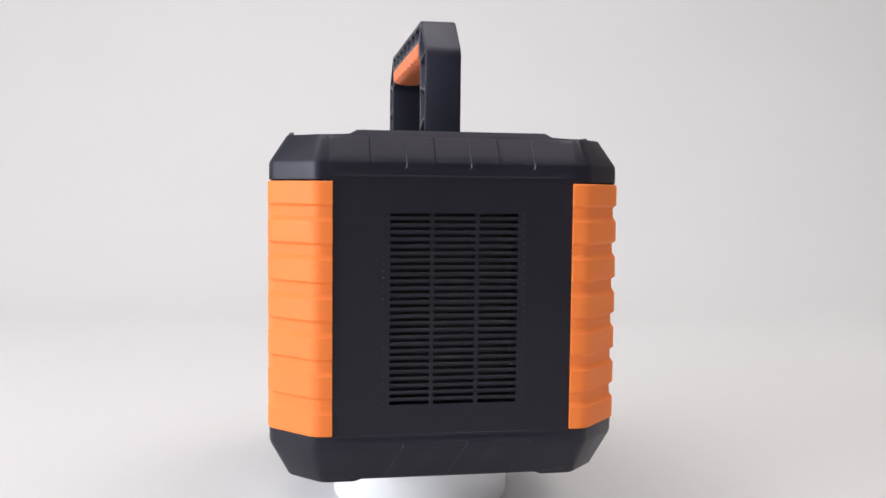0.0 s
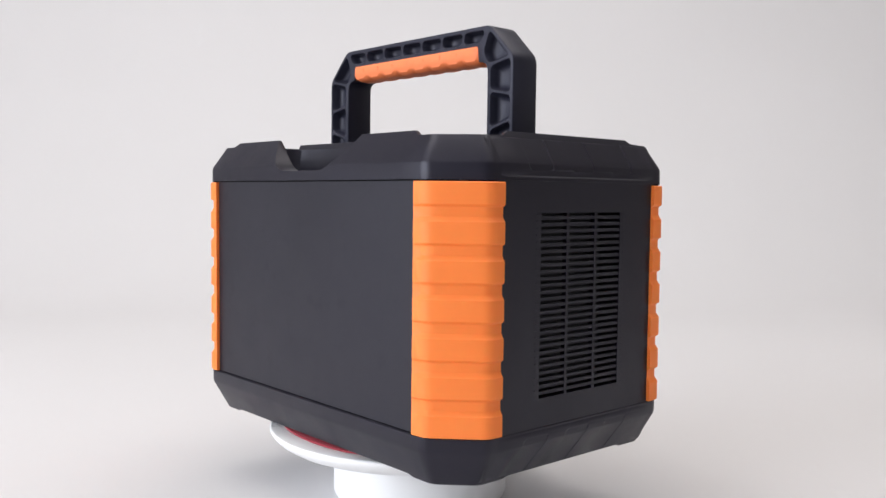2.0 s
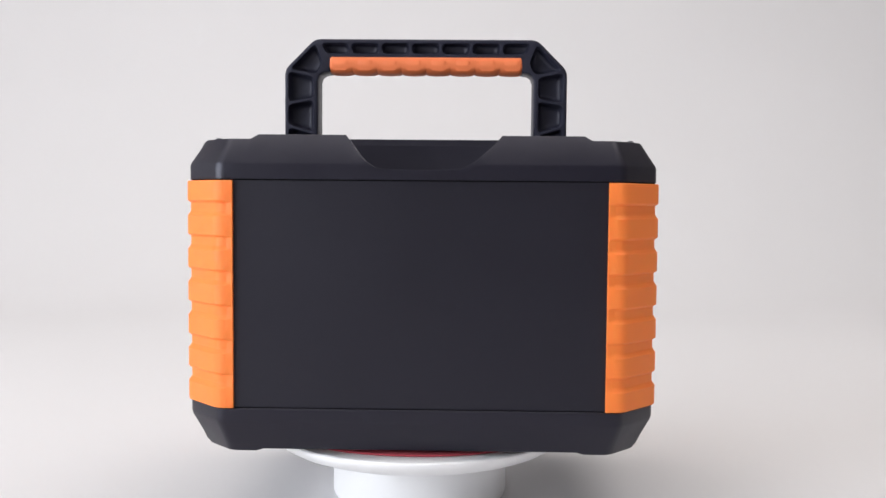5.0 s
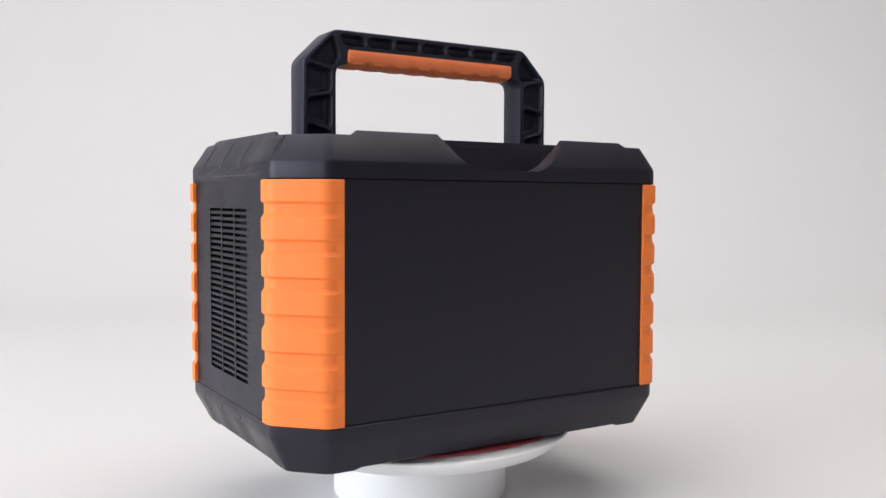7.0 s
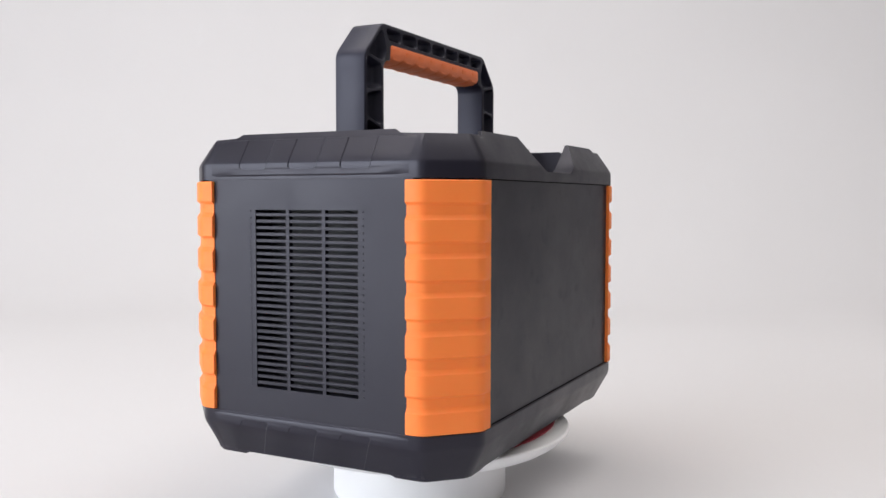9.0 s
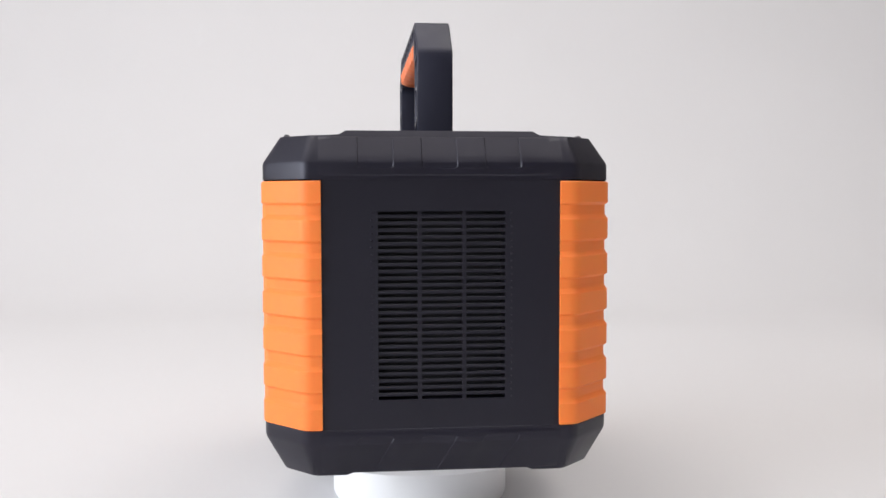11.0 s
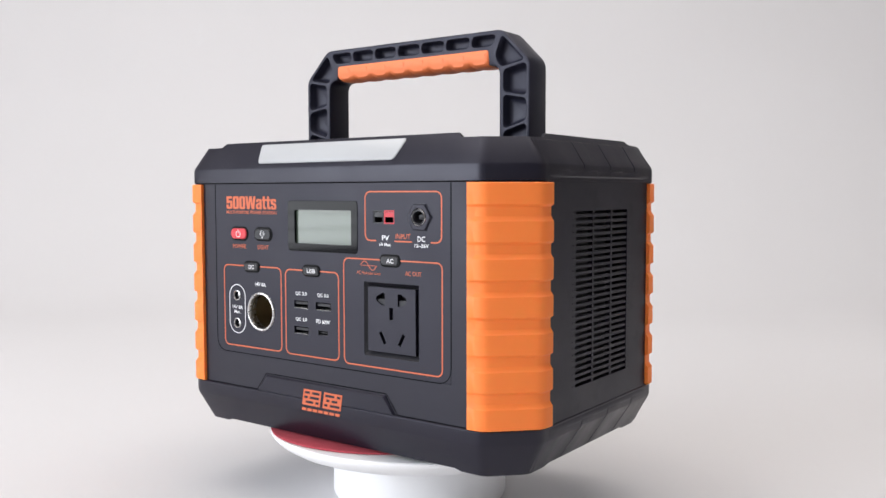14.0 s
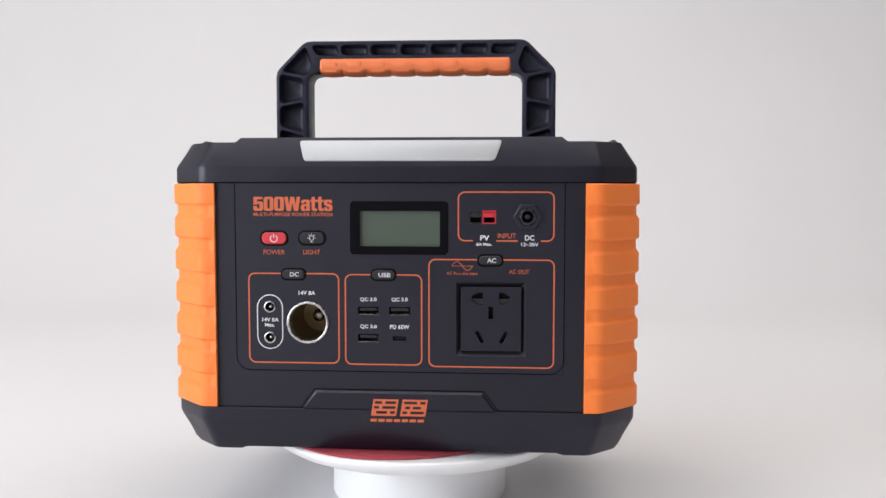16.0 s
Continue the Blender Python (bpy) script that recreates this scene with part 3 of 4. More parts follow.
# ---- orange corner guards ----
def guard_path(off):
    """Plan of a guard at the corner +x, +y: along the long side, across the chamfer, along the end; off is its height over the housing."""
    p = [(0.1180, BY), (0.1275, BY), (BX, BY - 0.0250), (BX, 0.0698)]
    x1, y1, x2, y2 = p[1][0], p[1][1], p[2][0], p[2][1]
    a = off
    t = math.tan(radians(22.5))
    q = [(0.1180, BY + a), (x1 + a * t, BY + a), (x2 + a, y2 + a * t), (BX + a, 0.0698)]
    # along the long side the bands and grooves run out into one straight border
    border = BY + max(off, 0.0024) if off > 0 else q[0][1]
    out = [(q[0][0], border), (q[0][0] + 0.0008, border), (q[0][0] + 0.0042, q[0][1])]
    r = 0.0050
    for i in (1, 2):
        u, v, w = Vector(q[i - 1]), Vector(q[i]), Vector(q[i + 1])
        s, e = v + (u - v).normalized() * r, v + (w - v).normalized() * r
        for k in range(6):
            f = k / 5
            out.append(tuple((1 - f) ** 2 * s + 2 * f * (1 - f) * v + f * f * e))
    out += [(q[3][0], q[3][1] + 0.0012), q[3]]
    return out


def corner_guard():
    zt, zb = 0.1776, 0.0330
    pitch = (zt - zb) / 6.6
    band, low, high = pitch * 0.60, 0.0006, 0.0025
    levels = []
    z = zt
    for i in range(7):
        z0, z1 = zt - i * pitch, zt - i * pitch - band
        levels += [(z0, high - 0.0006), (z0 - 0.0007, high), (z1 + 0.0006, high), (z1, high - 0.0004)]
        if i < 6:
            levels += [(z1 - 0.0010, low + 0.0001), (z1 - 0.0018, low), (z1 - (pitch - band) + 0.0022, low), (z1 - (pitch - band) + 0.0006, high - 0.0010)]
    bm = bmesh.new()
    rings = []
    for z, off in levels:
        outer = guard_path(off)
        inner = guard_path(-0.0012)
        rings.append([(x, y, z) for x, y in outer] + [(x, y, z) for x, y in (inner[-1], inner[len(inner) // 2], inner[0])])
    loft(bm, rings)
    return bm


def guards():
    for sx, sy in ((1, 1), (-1, 1), (-1, -1), (1, -1)):
        bm = corner_guard()
        for v in bm.verts:
            v.co.x, v.co.y = v.co.x * sx, v.co.y * sy
        part("corner_guard", bm, ORANGE, station, "ribbed orange rubber corner guard", smooth=28)


guards()

# ---- the handle ----
HCX, HCY = 0.0008, -0.0001


def handle():
    hw = 0.0113
    foot, top, bend = 0.2030, 0.2822, 0.2602
    ax, bx, ix = 0.1025, 0.0806, 0.0785
    # outer corners slightly rounded
    turn = lambda u, v, w: [tuple((1 - f) ** 2 * (v + (u - v).normalized() * 0.0042) + 2 * f * (1 - f) * v + f * f * (v + (w - v).normalized() * 0.0042)) for f in (0, 0.33, 0.67, 1)]
    a, b, c, d = (Vector(p) for p in ((ax, foot), (ax, bend), (bx, top), (0.0, top)))
    half = [(ix, foot), (ax, foot)] + turn(a, b, c) + turn(b, c, d)
    inner = [(0.0690, 0.2680), (0.0700, 0.2588), (ix - 0.0040, 0.2582), (ix - 0.0012, 0.2562), (ix, 0.2526)]
    frame_line = half + [(-x, z) for x, z in half[::-1]] + [(-x, z) for x, z in inner[::-1]] + inner
    # pockets: cells between the ribs, their edges drawn in by half a rib, corners rounded
    cells = []
    rib = 0.0011
    xo, xi = ax - 0.0028, ix + 0.0034
    legs = [((xi, 0.2560), (xo, 0.2596)), ((xi, 0.2389), (xo, 0.2357)), ((xi, 0.2140), (xo, 0.2192)), ((xi, 0.2046), (xo, 0.2046))]
    for (a, b), (c, d) in zip(legs, legs[1:]):
        cells.append(inset([c, d, b, a], [rib, 0, rib, 0]))
    cells.append(inset([(0.0800, 0.2562), (0.0992, 0.2596), (0.0796, 0.2793), (0.0745, 0.2662)], [rib, 0, rib, 0]))
    cells += [[(-x, z) for x, z in c[::-1]] for c in cells]
    low, high = 0.2719, 0.2791
    tops = [-0.0772, -0.0553, -0.0331, -0.0110, 0.0110, 0.0331, 0.0553, 0.0772]
    lows = [-0.0735, -0.0545, -0.0328, -0.0110, 0.0110, 0.0328, 0.0545, 0.0735]
    for k in range(7):
        cells.append(inset([(lows[k], low), (lows[k + 1], low), (tops[k + 1], high), (tops[k], high)], [0, rib, 0, rib]))
    sh = lambda pts: [(x + HCX, z) for x, z in pts]
    pockets_ = [eased(c, 0.0034) for c in cells]
    bm = bmesh.new()
    sides = []
    for s in (-1, 1):
        y = HCY + s * hw
        rings = sheet(bm, [sh(inset(frame_line, 0.0009))] + [sh(inset(p, -0.0005)) for p in pockets_], y)
        sides.append(skirt(bm, rings[0], [(sh(inset(frame_line, 0.0003)), y - s * 0.0003), (sh(frame_line), y - s * 0.0009)]))
        for ring, p in zip(rings[1:], pockets_):
            mx, mz = sum(q[0] for q in p) / len(p), sum(q[1] for q in p) / len(p)
            pull = lambda f: sh([(x + (mx - x) * f, z + (mz - z) * f) for x, z in p])
            end = skirt(bm, ring, [(sh(p), y - s * 0.0006), (pull(0.10), y - s * 0.0050), (pull(0.20), y - s * 0.0066), (pull(0.45), y - s * 0.0074)])
            bm.faces.new(end)
    for i in range(len(sides[0])):
        j = (i + 1) % len(sides[0])
        bm.faces.new((sides[0][i], sides[0][j], sides[1][j], sides[1][i]))
    ob = part("handle", bm, HANDLE, station, "black ribbed carrying handle", smooth=42)
    ob.matrix_basis = pose(0, 0, 0, 0, 0, 0.25)
    # grip: rounded roll with finger waves below and shallow oval pads on both sides
    bm = bmesh.new()
    rings = []
    n = 160
    gx, zc = 0.0712, 0.2638
    for k in range(n + 1):
        x = -gx + 2 * gx * k / n
        wave = 0.0013 * (1 - abs(math.sin(math.pi * (x + gx) / (2 * gx) * 8)) ** 0.35)
        end = min(1.0, 0.82 + min(gx - abs(x), 0.0025) / 0.0025 * 0.18)
        ring = []
        for u, w in ((-0.0112, 0.0036), (-0.0106, 0.0054), (-0.0090, 0.0060), (0.0090, 0.0060), (0.0106, 0.0054), (0.0112, 0.0036), (0.0112, -0.0018),
                     (0.0100, -0.0042), (0.0064, -0.0058), (0.0, -0.0064), (-0.0064, -0.0058), (-0.0100, -0.0042), (-0.0112, -0.0018)):
            lift = wave if w < -0.002 else 0.0
            ring.append((HCX + x, HCY + u * 1.07 * end, zc + w * end + lift))
        rings.append(ring)
    loft(bm, rings)
    grip = part("grip", bm, GRIP, ob, "orange rubber grip with finger waves", smooth=50)
    for side in (1, -1):
        for k in range(8):
            x = -gx + 2 * gx * (k + 0.5) / 8 + HCX
            bm = bmesh.new()
            out = rounded(x - 0.0050, x + 0.0050, zc - 0.0040, zc + 0.0036, 0.0014, 4)
            ys = HCY - side * 0.0112
            rise = lambda b: side * (0.0012 if b > zc else 0.0012 - 0.0010 * (zc - b) / 0.004)
            loft(bm, [[(a, ys, b) for a, b in out], [(a, ys - rise(b) * 0.92, b) for a, b in out],
                      [(x + (a - x) * 0.96, ys - rise(b), zc + (b - zc) * 0.94) for a, b in out]])
            part("grip_pad", bm, GRIP, grip, smooth=50)
    return ob


handle()


# ---- control panel ----
PY = -0.10386           # face of the panel
FACE = PY - 0.00012     # print on the panel


def plate_with_holes(x0, x1, z0, z1, y, deep, holes):
    """A flat plate with rectangular openings, each with its reveals."""
    bm = bmesh.new()
    xs = sorted({x0, x1, *[h[0] for h in holes], *[h[1] for h in holes]})
    zs = sorted({z0, z1, *[h[2] for h in holes], *[h[3] for h in holes]})
    grid = {(x, z): bm.verts.new((x, y, z)) for x in xs for z in zs}
    inside = lambda x, z: any(h[0] < x < h[1] and h[2] < z < h[3] for h in holes)
    for a, b in zip(xs, xs[1:]):
        for c, d in zip(zs, zs[1:]):
            if not inside((a + b) / 2, (c + d) / 2):
                bm.faces.new((grid[a, c], grid[b, c], grid[b, d], grid[a, d]))
    for v in [v for v in bm.verts if not v.link_faces]:
        bm.verts.remove(v)
    rim = [e for e in bm.edges if len(e.link_faces) == 1]
    made = bmesh.ops.extrude_edge_only(bm, edges=rim)["geom"]
    for g in made:
        if isinstance(g, bmesh.types.BMVert):
            g.co.y += deep
    return bm


def collar(bm, cx, cz, half, r, y, seg=32):
    """Fills a square opening so that a round one is left."""
    inner, outer = [], []
    for k in range(seg):
        a = 2 * math.pi * k / seg
        c, s = math.cos(a), math.sin(a)
        m = max(abs(c), abs(s))
        inner.append((cx + r * c, y, cz + r * s))
        outer.append((cx + half * c / m, y, cz + half * s / m))
    loft(bm, [outer, inner, [(x, y + 0.002, z) for x, _, z in inner]], cap0=False, cap1=False)


def ring_jack(name, cx, cz, r, inner, deep, parent, label):
    """A round jack: metal lip, dark bore and a centre pin."""
    bm = bmesh.new()
    revolve(bm, [(inner, -deep * 0.5), (inner, 0.0004), (inner + (r - inner) * 0.3, 0.0009), (r, 0.0006), (r, -0.001)], 40, "y", (cx, PY, cz), False, False)
    jack = part(name, bm, CHROME, parent, label, smooth=60)
    bm = bmesh.new()
    revolve(bm, [(inner, 0.0), (inner * 0.96, -deep)], 40, "y", (cx, PY, cz), False, True)
    part("bore", bm, DARK, jack, smooth=60)
    bm = bmesh.new()
    revolve(bm, [(0.0012, -deep), (0.0012, -0.0016), (0.0007, -0.0011)], 20, "y", (cx, PY, cz), False, True)
    part("pin", bm, CHROME, jack, smooth=60)
    return jack


AC = (0.0372, 0.0812, 0.0683, 0.1153)
LIGHTER = (-0.0583, 0.0884)
JACKS = [(-0.0829, 0.0984), (-0.0829, 0.0785)]
DC_IN = (0.0820, 0.1567)
USBS = [(-0.0257, -0.0124, 0.0938, 0.0990), (-0.0055, 0.0081, 0.0938, 0.0990), (-0.0257, -0.0124, 0.0763, 0.0814)]
USB_C = (-0.0034, 0.0055, 0.0772, 0.0805)
PV = (0.0451, 0.0622, 0.1522, 0.1607)
PILLS = [("DC", -0.0756, -0.0588), ("USB", -0.0175, -0.0007), ("AC", 0.0504, 0.0672)]


def square(c, h):
    return (c[0] - h, c[0] + h, c[1] - h, c[1] + h)


def control_panel():
    holes = [AC, (-0.0300, 0.0317, 0.1330, 0.1658), *USBS, USB_C, PV, square(LIGHTER, 0.0128), square(DC_IN, 0.0046)] + [square(j, 0.0040) for j in JACKS]
    bm = plate_with_holes(PX0 + 0.0002, PX1 - 0.0002, PZ0 + 0.0002, PZ1 + 0.0012, PY, 0.0045, holes)
    panel = part("control_panel", bm, PANEL, station, "matte black control panel with orange outlines", smooth=0)
    for at, half, r in ((LIGHTER, 0.0128, 0.0122), (DC_IN, 0.0046, 0.0042), (JACKS[0], 0.0040, 0.0034), (JACKS[1], 0.0040, 0.0034)):
        bm = bmesh.new()
        collar(bm, *at, half, r, PY)
        part("collar", bm, PANEL, panel, smooth=0)
    return panel


panel = control_panel()


def outline(x0, x1, z0, z1, gaps=(), r=0.0040, mat=PRINT, width=0.00085):
    """A printed rounded frame; gaps are (x from, x to, at the top or bottom edge)."""
    pts = rounded(x0, x1, z0, z1, r, 6)
    if not gaps:
        bm = bmesh.new()
        ribbon(bm, pts, width, PY + 0.0003, FACE, closed=True)
        part("printed_frame", bm, mat, panel, smooth=0)
        return
    bm = bmesh.new()
    top = [g for g in gaps if g[2] == "top"]
    low = sorted(g for g in gaps if g[2] == "low")
    seg = 7
    q = [pts[i * seg:(i + 1) * seg] for i in range(4)]
    if top:
        a, b, _ = top[0]
        ribbon(bm, [(a, z1)] + q[1] + q[2] + q[3] + q[0] + [(b, z1)], width, PY + 0.0003, FACE)
    else:
        ribbon(bm, [(low[-1][1], z0)] + q[3] + q[0] + q[1] + q[2] + [(low[0][0], z0)], width, PY + 0.0003, FACE)
        for a, b in zip(low, low[1:]):
            ribbon(bm, [(a[1], z0), (b[0], z0)], width, PY + 0.0003, FACE)
    part("printed_frame", bm, mat, panel, smooth=0)


outline(-0.0965, -0.0380, 0.0623, 0.1200, [(-0.0752, -0.0592, "top")])
outline(-0.0337, 0.0153, 0.0619, 0.1196, [(-0.0171, -0.0011, "top")])
outline(0.0200, 0.0988, 0.0612, 0.1296, [(0.0508, 0.0668, "top")])
outline(0.0386, 0.0984, 0.1416, 0.1722, [(0.0477, 0.0625, "low"), (0.0759, 0.0904, "low")])
outline(-0.0911, -0.0747, 0.0713, 0.1061, r=0.0081, mat=WHITE_PRINT, width=0.0006)


def pill(name, x0, x1, z0, z1, mat, label):
    """A rounded push button in a dark moat."""
    bm = bmesh.new()
    r = (z1 - z0) / 2 - 0.0003
    slab(bm, rounded(x0, x1, z0, z1, r, 8), PY + 0.0006, PY - 0.0004, 0.0003)
    rim = part(name, bm, MOAT, panel, label, smooth=40)
    bm = bmesh.new()
    e = 0.0013
    slab(bm, rounded(x0 + e, x1 - e, z0 + e, z1 - e, r - e, 8), PY, PY - 0.0013, 0.0005)
    part("button_cap", bm, mat, rim, smooth=40)
    return rim


def dial(bm, cx, cz, r, a0, a1, n=20):
    return [(cx + r * math.cos(radians(a0 + (a1 - a0) * k / n)), cz + r * math.sin(radians(a0 + (a1 - a0) * k / n))) for k in range(n + 1)]


power = pill("power_button", -0.0888, -0.0703, 0.1377, 0.1477, RED_BUTTON, "red rubber power button")
bm = bmesh.new()
cx, cz = -0.0795, 0.1425
ribbon(bm, dial(bm, cx, cz, 0.0022, 125, 415), 0.0005, PY - 0.0010, PY - 0.00145)
ribbon(bm, [(cx, cz + 0.0004), (cx, cz + 0.0030)], 0.0005, PY - 0.0010, PY - 0.00145)
part("power_mark", bm, WHITE_PRINT, power, smooth=0)
lamp = pill("light_button", -0.0642, -0.0458, 0.1379, 0.1478, BUTTON, "black rubber light button")
bm = bmesh.new()
cx, cz = -0.0550, 0.1430
ribbon(bm, dial(bm, cx, cz, 0.0014, -60, 240), 0.0004, PY - 0.0010, PY - 0.00145)
for dz in (-0.0019, -0.0026):
    ribbon(bm, [(cx - 0.0008, cz + dz), (cx + 0.0008, cz + dz)], 0.0004, PY - 0.0010, PY - 0.00145)
for a in (0, 45, 90, 135, 180):
    c, s = math.cos(radians(a)), math.sin(radians(a))
    ribbon(bm, [(cx + 0.0020 * c, cz + 0.0020 * s), (cx + 0.0028 * c, cz + 0.0028 * s)], 0.0004, PY - 0.0010, PY - 0.00145)
part("bulb_mark", bm, WHITE_PRINT, lamp, smooth=0)
for text, x0, x1 in PILLS:
    z1 = 0.1334 if text == "AC" else 0.1237
    z0 = z1 - 0.0082
    b = pill("output_switch", x0, x1, z0, z1, BUTTON, "black rubber output switch")
    w = 0.0028 if text != "USB" else 0.0038
    mx = (x0 + x1) / 2 + 0.0008
    writing("letters", text, mx - w, mx + w, z0 + 0.0027, z1 - 0.0027, PY - 0.00135, WHITE_PRINT, b, heavy=0.01)


def display():
    # black glass bezel with the screen let in behind it
    bm = bmesh.new()
    line = rounded(-0.0305, 0.0322, 0.1325, 0.1663, 0.0025, 5)
    hole = rounded(-0.0241, 0.0269, 0.1378, 0.1602, 0.0008, 3)
    rings = sheet(bm, [inset(line, 0.0002), hole], PY - 0.0004)
    skirt(bm, rings[0], [(line, PY - 0.0002), (line, PY + 0.001)])
    skirt(bm, rings[1], [(hole, PY + 0.0016)])
    d = part("display", bm, GLOSS, panel, "gloss black display with a grey-green screen", smooth=30)
    bm = bmesh.new()
    slab(bm, [(-0.0243, 0.1376), (0.0271, 0.1376), (0.0271, 0.1604), (-0.0243, 0.1604)], PY + 0.0030, PY + 0.0014)
    part("screen", bm, LCD, d, "blank grey-green screen", smooth=0)


display()


def usb_ports():
    for x0, x1, z0, z1 in USBS:
        bm = bmesh.new()
        loft(bm, [[(x0, PY + 0.0045, z0), (x1, PY + 0.0045, z0), (x1, PY + 0.0045, z1), (x0, PY + 0.0045, z1)],
                  [(x0, PY + 0.012, z0), (x1, PY + 0.012, z0), (x1, PY + 0.012, z1), (x0, PY + 0.012, z1)]], cap0=False)
        u = part("usb_port", bm, DARK, panel, "black usb socket", smooth=0)
        bm = bmesh.new()
        h = (z1 - z0)
        box(bm, x0 + 0.0012, x1 - 0.0012, PY + 0.0008, PY + 0.011, z0 + h * 0.52, z0 + h * 0.84)
        part("tongue", bm, BLACK_PLUG, u, smooth=0)
        bm = bmesh.new()
        box(bm, x0 + 0.0002, x1 - 0.0002, PY + 0.0002, PY + 0.010, z0 + 0.0001, z0 + 0.00028)
        part("metal_lip", bm, CHROME, u, smooth=0)
    x0, x1, z0, z1 = USB_C
    bm = bmesh.new()
    loft(bm, [[(x0, PY + 0.0045, z0), (x1, PY + 0.0045, z0), (x1, PY + 0.0045, z1), (x0, PY + 0.0045, z1)],
              [(x0, PY + 0.010, z0), (x1, PY + 0.010, z0), (x1, PY + 0.010, z1), (x0, PY + 0.010, z1)]], cap0=False)
    u = part("usb_c_port", bm, DARK, panel, "small usb socket", smooth=0)
    bm = bmesh.new()
    ribbon(bm, rounded(x0 + 0.0002, x1 - 0.0002, z0 + 0.0002, z1 - 0.0002, 0.0008, 4), 0.0003, PY + 0.003, PY + 0.0001, closed=True)
    part("metal_lip", bm, BLACK_PLUG, u, smooth=0)
    bm = bmesh.new()
    box(bm, x0 + 0.0015, x1 - 0.0015, PY + 0.001, PY + 0.009, (z0 + z1) / 2 - 0.0003, (z0 + z1) / 2 + 0.0003)
    part("tongue", bm, BLACK_PLUG, u, smooth=0)


usb_ports()


def car_socket():
    cx, cz = LIGHTER
    bm = bmesh.new()
    revolve(bm, [(0.0120, -0.006), (0.0120, 0.0006), (0.0124, 0.0011), (0.0132, 0.0010), (0.0137, 0.0004), (0.0137, -0.0002)], 64, "y", (cx, PY, cz), False, False)
    s = part("car_socket", bm, CHROME, panel, "round car socket with a bright metal lip", smooth=60)
    bm = bmesh.new()
    revolve(bm, [(0.0121, -0.004), (0.0119, -0.040), (0.0118, -0.040)], 64, "y", (cx, PY, cz), False, True)
    part("sleeve", bm, BRASS, s, "dull brass sleeve", smooth=60)
    bm = bmesh.new()
    revolve(bm, [(0.0042, -0.040), (0.0040, -0.033), (0.0020, -0.031)], 32, "y", (cx, PY, cz), False, True)
    part("contact", bm, CHROME, s, smooth=60)


car_socket()
for j in JACKS:
    ring_jack("output_jack", *j, 0.0037, 0.0028, 0.008, panel, "small round jack with a metal lip")


def dc_input():
    cx, cz = DC_IN
    hexa = lambda r: [(cx + r * math.cos(radians(60 * k)), cz + r * math.sin(radians(60 * k))) for k in range(6)]
    bm = bmesh.new()
    disc = [(cx + 0.0056 * math.cos(radians(15 * k)), cz + 0.0056 * math.sin(radians(15 * k))) for k in range(24)]
    rings = sheet(bm, [hexa(0.0084), disc], PY - 0.0013)
    skirt(bm, rings[0], [(hexa(0.0091), PY - 0.0009), (hexa(0.0091), PY - 0.0003), (hexa(0.0098), PY - 0.0003), (hexa(0.0098), PY + 0.0004)])
    skirt(bm, rings[1], [(disc, PY + 0.0004)])
    part("hex_collar", bm, PANEL, panel, "black hexagonal collar", smooth=0)
    bm = bmesh.new()
    revolve(bm, [(0.0036, -0.004), (0.0036, 0.0012), (0.0040, 0.0016), (0.0047, 0.0014), (0.0050, -0.0005)], 48, "y", (cx, PY, cz), False, False)
    j = part("input_jack", bm, BLACK_PLUG, panel, "black round input jack with a metal rim", smooth=60)
    bm = bmesh.new()
    revolve(bm, [(0.0046, 0.0012), (0.0049, 0.0017), (0.0052, 0.0012)], 48, "y", (cx, PY, cz), False, False)
    part("metal_rim", bm, CHROME, j, smooth=60)
    bm = bmesh.new()
    revolve(bm, [(0.0036, -0.004), (0.0034, -0.010)], 40, "y", (cx, PY, cz), False, True)
    part("bore", bm, DARK, j, smooth=60)
    bm = bmesh.new()
    revolve(bm, [(0.0017, -0.010), (0.0017, -0.0012), (0.0008, -0.0008)], 24, "y", (cx, PY, cz), False, True)
    part("pin", bm, BUTTON, j, smooth=60)


dc_input()


def solar_input():
    x0, x1, z0, z1 = PV
    mid = (x0 + x1) / 2
    for a, b, mat, name in ((x0, mid - 0.0001, BLACK_PLUG, "black"), (mid + 0.0001, x1, RED_PLUG, "red")):
        bm = bmesh.new()
        e = 0.0008
        out = [(a, z0), (b, z0), (b, z1), (a, z1)]
        inn = [(a + e, z0 + e), (b - e, z0 + e), (b - e, z1 - e * 1.2), (a + e, z1 - e * 1.2)]
        loft(bm, [[(x, PY + 0.004, z) for x, z in out], [(x, PY + 0.0003, z) for x, z in out], [(x, PY + 0.0003, z) for x, z in inn],
                  [(x, PY + 0.0012, z) for x, z in inn]], cap0=False, cap1=False)
        p = part("power_connector", bm, mat, panel, name + " plastic blade connector", smooth=0)
        # cavity walls coloured near-black in place of the shade inside the plug
        bm = bmesh.new()
        loft(bm, [[(x, PY + 0.0012, z) for x, z in inn], [(x, PY + 0.007, z) for x, z in inn]], cap0=False)
        part("cavity", bm, MOAT, p, smooth=0)
        bm = bmesh.new()
        box(bm, a + 0.0010, b - 0.0010, PY + 0.0004, PY + 0.006, z0 + 0.0042, z0 + 0.0072)
        part("tongue", bm, mat, p, smooth=0)


solar_input()


